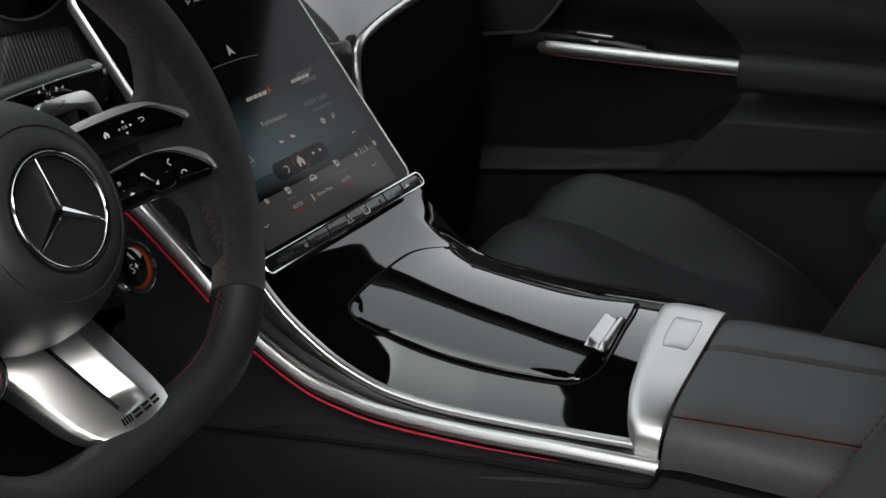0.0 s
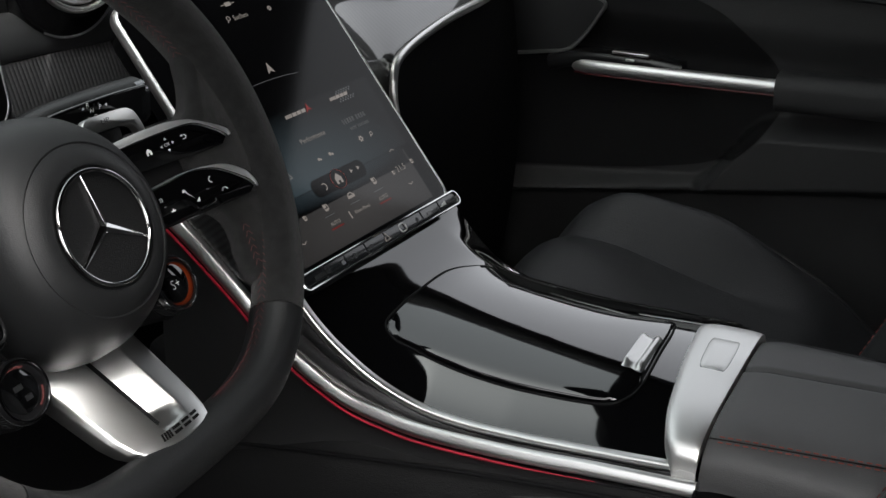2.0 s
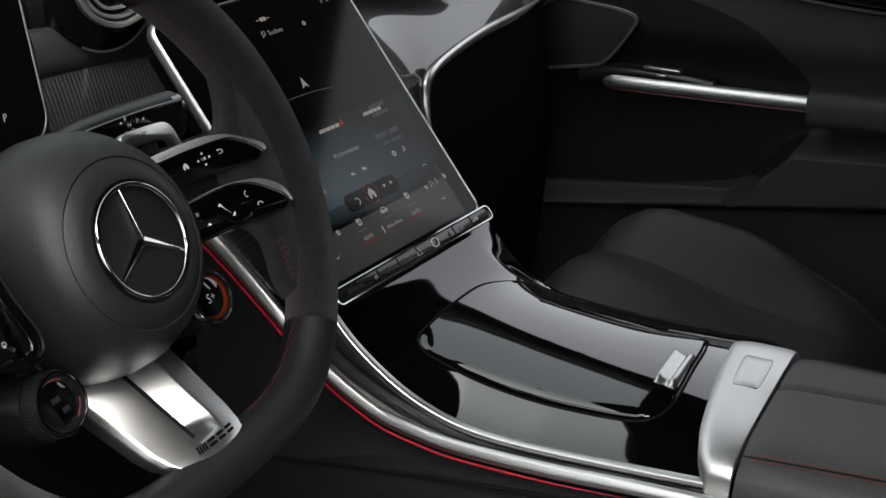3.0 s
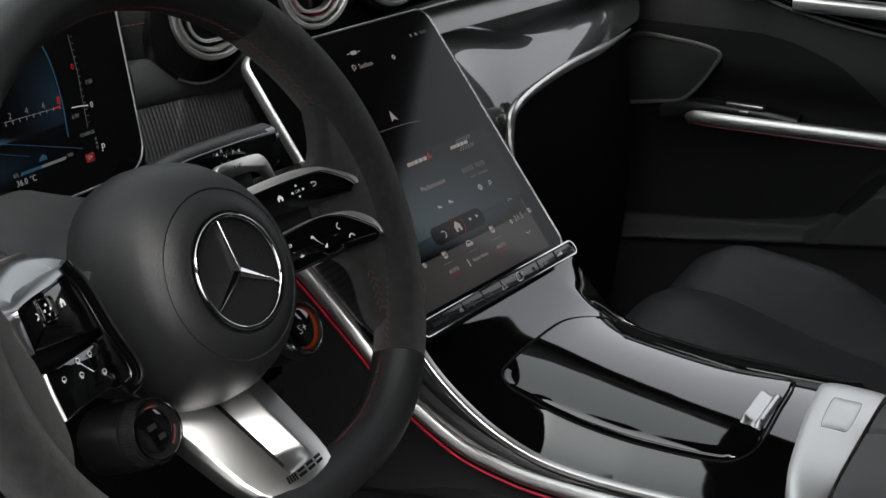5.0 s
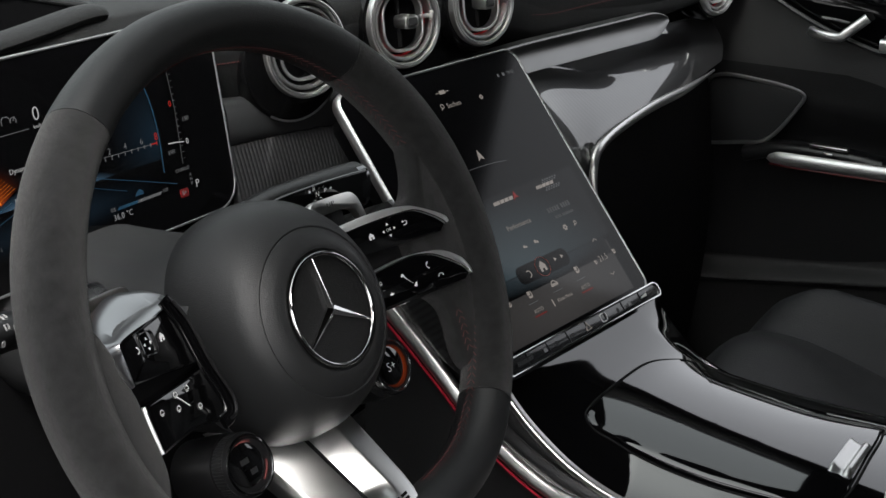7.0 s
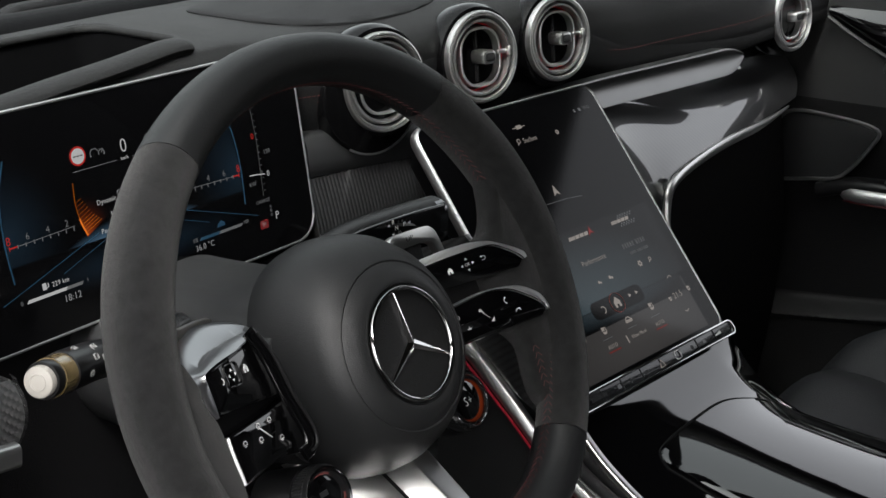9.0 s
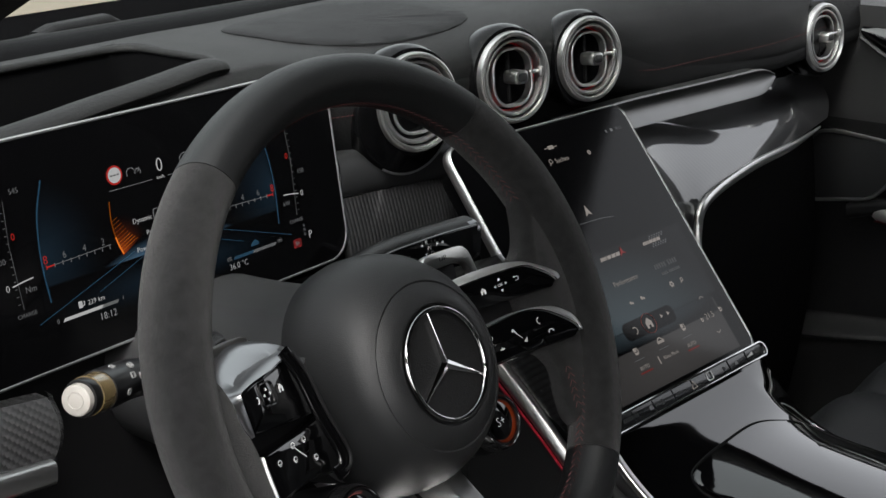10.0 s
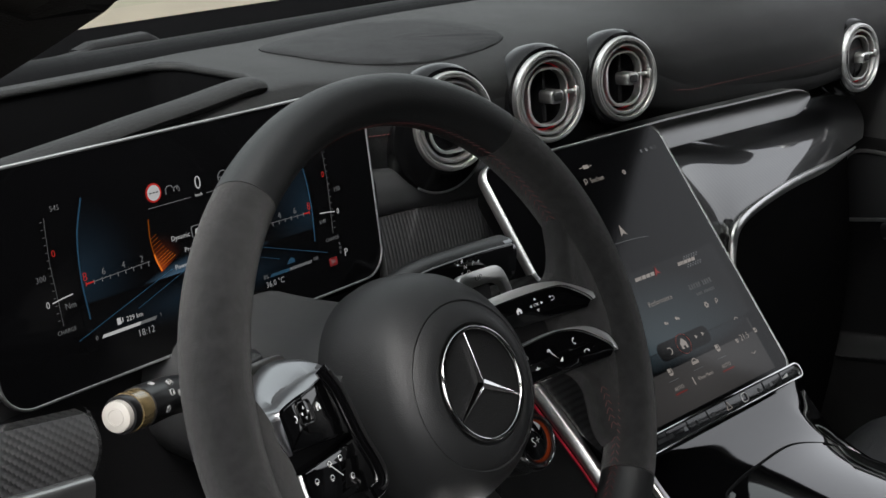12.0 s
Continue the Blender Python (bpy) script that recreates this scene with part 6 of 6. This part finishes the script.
stext("Suchen", 0.1030, 0.2086, 0.0062)
part("search_symbol", merge([stroke(arc(0.0895, 0.2096, 0.0018, 0, 350, 14), 0.0006, 0.0002, ZG), stroke([(0.0884, 0.2080), (0.0872, 0.2062)], 0.0006, 0.0002, ZG)]), DIM_GLOW, g, local=True)
part("plug_symbol", merge([flat([(0.0945, 0.2195), (0.1010, 0.2195), (0.1010, 0.2228), (0.0945, 0.2228)], 0.0002, ZG), stroke([(0.0900, 0.2211), (0.1055, 0.2211)], 0.0006, 0.0001, 0.0003)]), DIM_GLOW, g, local=True)
symbol(0.1376, 0.2079, 0.0022, DIM_GLOW, 0)
for x, w in ((0.1700, 0.0020), (0.1765, 0.0030)):
    part("status_symbol", flat([(x, 0.2200), (x + w, 0.2200), (x + w, 0.2228), (x, 0.2228)], 0.0002, ZG), GREY_GLOW, g, local=True)
stext("18:12", 0.1870, 0.2214, 0.0045, GREY_GLOW)

# symbols of the button bar
ZB = 0.0013
g = bar
for x, k in ((0.0528, 0), (0.0676, 1), (0.0884, 3), (0.1524, 2), (0.1696, 0)):
    symbol_pts = {0: [(-1, -0.8), (1, -0.8), (0.6, 0.8), (-0.8, 0.5)], 1: [(-0.3, -1), (0.3, -1), (0.3, 1), (-0.3, 1)], 2: [(-0.8, 0), (0, -1), (0.8, 0), (0, 1)], 3: [(-1.2, -0.6), (1.2, -0.6), (1.0, 0.6), (-1.0, 0.6)]}[k]
    part("symbol", flat([(x + 0.0022 * a, 0.0002 + 0.0022 * b) for a, b in symbol_pts], 0.0009, ZB), GREYPLASTIC if k else GREY_GLOW, g)
part("mode_bars", merge([flat([(0.0180 + 0.0024 * i, -0.0014), (0.0196 + 0.0024 * i, -0.0014), (0.0204 + 0.0024 * i, 0.0018), (0.0188 + 0.0024 * i, 0.0018)], 0.0009, ZB) for i in range(8)]), GREYPLASTIC, g)
part("hazard_symbol", stroke([(0.1062, -0.0024), (0.1126, -0.0024), (0.1094, 0.0034), (0.1062, -0.0024), (0.1070, -0.0024)], 0.0008, 0.0009, ZB), DIM_GLOW, g)
part("home_ring", stroke([(0.1320 + x, 0.0006 + y) for x, y in rrect(0.0075, 0.0068, 0.0022, 4)] + [(0.1320 + 0.00375, 0.0006 + 0.0012)], 0.0009, 0.0009, ZB), PRINT, g)
part("volume_wedge", flat([(0.1850, -0.0008), (0.1950, -0.0008), (0.1950, 0.0022)], 0.0009, ZB), PRINT, g)

# printed symbols on the wheel
def on_panel(a, b, sgn, lift=0.0004):
    k = SLOPE[sgn]
    if sgn < 0:
        a -= 0.167 * (0.144 + a)
        b += 0.028 * (0.144 + a)
    n = math.sqrt(1 + k**2)
    return axes((a, b, spoke_c(sgn * a, sgn) + lift), (1 / n, 0, sgn * k / n), (0, 1, 0), (-sgn * k / n, 0, 1 / n))


def print_on(name, a, b, sgn, bm):
    bm.transform(on_panel(a, b, sgn))
    part(name, bm, PRINT, wheel, local=True, smooth=False)


house = [(-0.0018, -0.0020), (-0.0005, -0.0020), (-0.0005, -0.0004), (0.0005, -0.0004), (0.0005, -0.0020), (0.0018, -0.0020), (0.0018, 0.0004), (0, 0.0022), (-0.0018, 0.0004)]
tri = lambda x, y, s, f: [(x + s * math.cos(f + q), y + s * math.sin(f + q)) for q in (0, 2.09, 4.19)]
print_on("home_symbol", 0.0909, 0.0231, 1, flat(house, 0, 0.0001))
lettering("lettering", "OK", 0.0030, on_panel(0.1031, 0.0228, 1), PRINT, wheel, True)
print_on("arrow_symbols", 0.1031, 0.0228, 1, merge([flat(tri(0.0040 * math.cos(f), 0.0036 * math.sin(f), 0.0011, f), 0, 0.0001) for f in (0, 1.57, 3.14, 4.71)]))
print_on("back_symbol", 0.1144, 0.0233, 1, merge([stroke([(-0.0012, -0.0014), *arc(0.0004, -0.0002, 0.0012, -90, 90, 10), (-0.0010, 0.0010)], 0.0004, 0, 0.0001), flat(tri(-0.0012, 0.0010, 0.0009, 3.14), 0, 0.0001)]))
star5 = [((0.0021 if i % 2 == 0 else 0.0009) * math.cos(radians(90 + 36 * i)), (0.0021 if i % 2 == 0 else 0.0009) * math.sin(radians(90 + 36 * i))) for i in range(10)]
print_on("star_symbol", 0.0900, -0.0159, 1, flat(star5, 0, 0.0001))
print_on("voice_symbol", 0.0847, -0.0065, 1, merge([stroke(arc(0.0002, 0, 0.0014, 60, -60, 8), 0.0005, 0, 0.0001), stroke(arc(-0.0010, 0, 0.0014, 60, -60, 8), 0.0005, 0, 0.0001)]))
print_on("volume_symbol", 0.1031, -0.0110, 1, merge([flat([(-0.0036, 0.0046), (-0.0024, 0.0046), (-0.0004, 0.0004), (0.0030, -0.0042), (-0.0014, 0.0010)], 0, 0.0001), stroke([(-0.0040, 0.0034), (-0.0018, 0.0034)], 0.0012, 0, 0.0001)]))
print_on("mute_symbol", 0.1070, -0.0157, 1, flat([(-0.0018, -0.0010), (0, 0.0004), (0.0012, 0.0012), (0.0004, -0.0018)], 0, 0.0001))
print_on("phone_symbol", 0.1185, -0.0079, 1, merge([stroke(arc(0.0012, 0, 0.0020, 120, 240, 10), 0.0005, 0, 0.0001), flat(tri(0.0004, 0.0019, 0.0007, 0.6), 0, 0.0001), flat(tri(0.0004, -0.0019, 0.0007, -0.6), 0, 0.0001)]))
print_on("hang_up_symbol", 0.1247, -0.0167, 1, merge([stroke(arc(0, -0.0010, 0.0018, 30, 150, 10), 0.0006, 0, 0.0001), flat(tri(-0.0017, -0.0006, 0.0007, 4.2), 0, 0.0001), flat(tri(0.0017, -0.0006, 0.0007, 5.2), 0, 0.0001)]))
for a, b, w, t in ((0.121, -0.0126, 0.014, 12), (0.0915, -0.0115, 0.012, 10)):
    bm = plate(rrect(w, 0.0012, 0.0005, 3), -0.0002, 0.0010, 0.0004)
    bm.transform(on_panel(a, b, 1) @ pose(0, 0, 0, 0, 0, -t * 0))
    part("rocker_rib", bm, PIANO, wheel, local=True)
def key_row(pts):
    """Keys along the lower panel's foot, tipped up towards the driver."""
    bm = plate(pts, -0.002, 0.0006, 0.0004)
    for v in bm.verts:
        v.co.z += spoke_c(v.co.x, 1) + 0.26 * max(0.0, -0.0135 - 0.065 * (v.co.x - 0.073) - v.co.y)
    return bm


part("key", key_row([(0.0690, -0.0142), (0.0838, -0.0156), (0.1010, -0.0170), (0.1018, -0.0200), (0.1040, -0.0226), (0.0811, -0.0222), (0.0690, -0.0210)]), PIANO, wheel, "glossy black key", local=True)
part("key", key_row([(0.1026, -0.0195), (0.1045, -0.0212), (0.1090, -0.0220), (0.1150, -0.0214), (0.1168, -0.0195), (0.1172, -0.0236), (0.1048, -0.0232)]), PIANO, wheel, "glossy black key", local=True)
part("key", key_row([(0.1187, -0.0190), (0.1404, -0.0222), (0.1378, -0.0258), (0.1182, -0.0243)]), PIANO, wheel, "glossy black key", local=True)
# the left panels
bm = frame_ring(rrect(0.013, 0.013, 0.003, 5), rrect(0.0115, 0.0115, 0.0024, 5), -0.0002, 0.0008)
bm.transform(on_panel(-0.1072, 0.0250, -1))
part("slider_edge", bm, PIANO, wheel, local=True)
print_on("arrow_symbols", -0.1072, 0.0250, -1, merge([flat(tri(0.0026 * math.cos(f), 0.0026 * math.sin(f), 0.0011, f), 0, 0.0001) for f in (0, 1.57, 3.14, 4.71)]))
print_on("home_symbol", -0.0927, 0.0245, -1, flat([(x * 1.1, y * 1.1) for x, y in house], 0, 0.0001))
print_on("back_symbol", -0.1186, 0.0248, -1, stroke(arc(0, -0.0002, 0.0016, -100, 80, 10), 0.0007, 0, 0.0001))
for a, b in ((-0.0889, -0.0054), (-0.1014, -0.0049), (-0.1031, -0.0120), (-0.0827, -0.0174), (-0.1189, -0.0089)):
    print_on("assist_symbol", a, b, -1, merge([stroke([(-0.0016, -0.0006), (-0.0014, 0.0006), (-0.0006, 0.0014), (0.0008, 0.0014), (0.0015, 0.0005), (0.0016, -0.0006), (-0.0014, -0.0006)], 0.0004, 0, 0.0001), flat([(-0.0012, -0.0016), (0.0006, -0.0016), (0.0006, -0.0011), (-0.0012, -0.0011)], 0, 0.0001)]))
print_on("assist_line", -0.0965, -0.0100, -1, stroke([(-0.0040, 0.0040), (0.0040, -0.0040)], 0.0006, 0, 0.0001))
# rotary switches
for sgn in (-1, 1):
    px, py = POD[sgn]
    if sgn > 0:
        patch("dial_light", wheel, px + 0.0012, py - 0.0004, 0.0138, 0.0138, -0.0322, S_RED, [(0.98 * math.cos(a), 0.98 * math.sin(a)) for a in np.linspace(0, 2 * math.pi, 28, endpoint=False)])
    else:
        part("dial_light", merge([stroke(arc(px, py, 0.0130, a0, a0 + 50, 8), 0.0012, -0.0325, -0.0321) for a0 in (-60, 60)]), REDTHREAD, wheel, local=True)
    part("dial_face", lathe([(0.0121, -0.0323), (0.0121, -0.0316), (0.0114, -0.0313), (0.0, -0.0312)], 32, pose(px - 0.0020, py + 0.0008, 0), caps=False), PIANO, wheel, "glossy black dial face", local=True)
lettering("lettering", "S+", 0.0085, pose(0.0630, -0.0545, -0.0309), PRINT, wheel, True)
part("dial_bars", merge([box(0.006, 0.003, 0.0003, 0, pose(-0.073, -0.056, -0.0309)), box(0.005, 0.003, 0.0003, 0, pose(-0.069, -0.063, -0.0309))]), GREYPLASTIC, wheel, local=True)
lettering("lettering", "UP", 0.0045, pose(0.0978, 0.0502, -0.0612, 8.5, 11.3, 0) @ Matrix.Diagonal((2.0, 1, 1, 1)), DARKPRINT, wheel, True)
# slanted bars for the maker's mark on the lower spoke
def on_shield(x, y, lift):
    y += 0.0030
    u = (-0.046 - y) / 0.0830
    v = 0.5 + 0.5 * x / shield_half(u, x)
    return (x, y, shield(u, v)[2] + lift)


def mark(pts):
    return loft([[on_shield(x, y, -0.001) for x, y in pts], [on_shield(x, y, 0.0005) for x, y in pts]])


for i in range(4):
    part("mark_bar", mark([(-0.0150 + 0.0019 * i, -0.1258), (-0.0139 + 0.0019 * i, -0.1258), (-0.0124 + 0.0019 * i, -0.1220), (-0.0135 + 0.0019 * i, -0.1220)]), DARKPRINT, wheel, local=True)
for i in range(3):
    for k in range(2):
        x = -0.0062 + 0.0085 * i
        part("mark_bar", mark([(x + 0.0010 * k, -0.1258 + 0.0024 * k), (x + 0.0062 + 0.0010 * k, -0.1258 + 0.0024 * k), (x + 0.0067 + 0.0010 * k, -0.1244 + 0.0024 * k), (x + 0.0005 + 0.0010 * k, -0.1244 + 0.0024 * k)]), DARKPRINT, wheel, local=True)

# gear letters on the selector
GM = axes((0.1068, 0.0944, 0.9208), (0.985, -0.17, 0.0), (0.0, 0.0, 1.0), (-0.17, -0.985, 0.0))
for w, x, y in (("R", -0.0030, 0.0044), ("N", 0.0, 0.0), ("P", 0.0068, 0.0010), ("D", 0.0030, -0.0044)):
    lettering("lettering", w, 0.0046, GM @ pose(x, y, 0), PRINT, gear)
part("arrow_symbols", merge([flat(tri(x, y, 0.0012, f), 0, 0.0002, GM) for x, y, f in ((-0.0068, 0.0030, 1.57), (-0.0030, -0.0040, -1.57), (0.0115, 0.0014, 3.14))]), PRINT, gear, smooth=False)
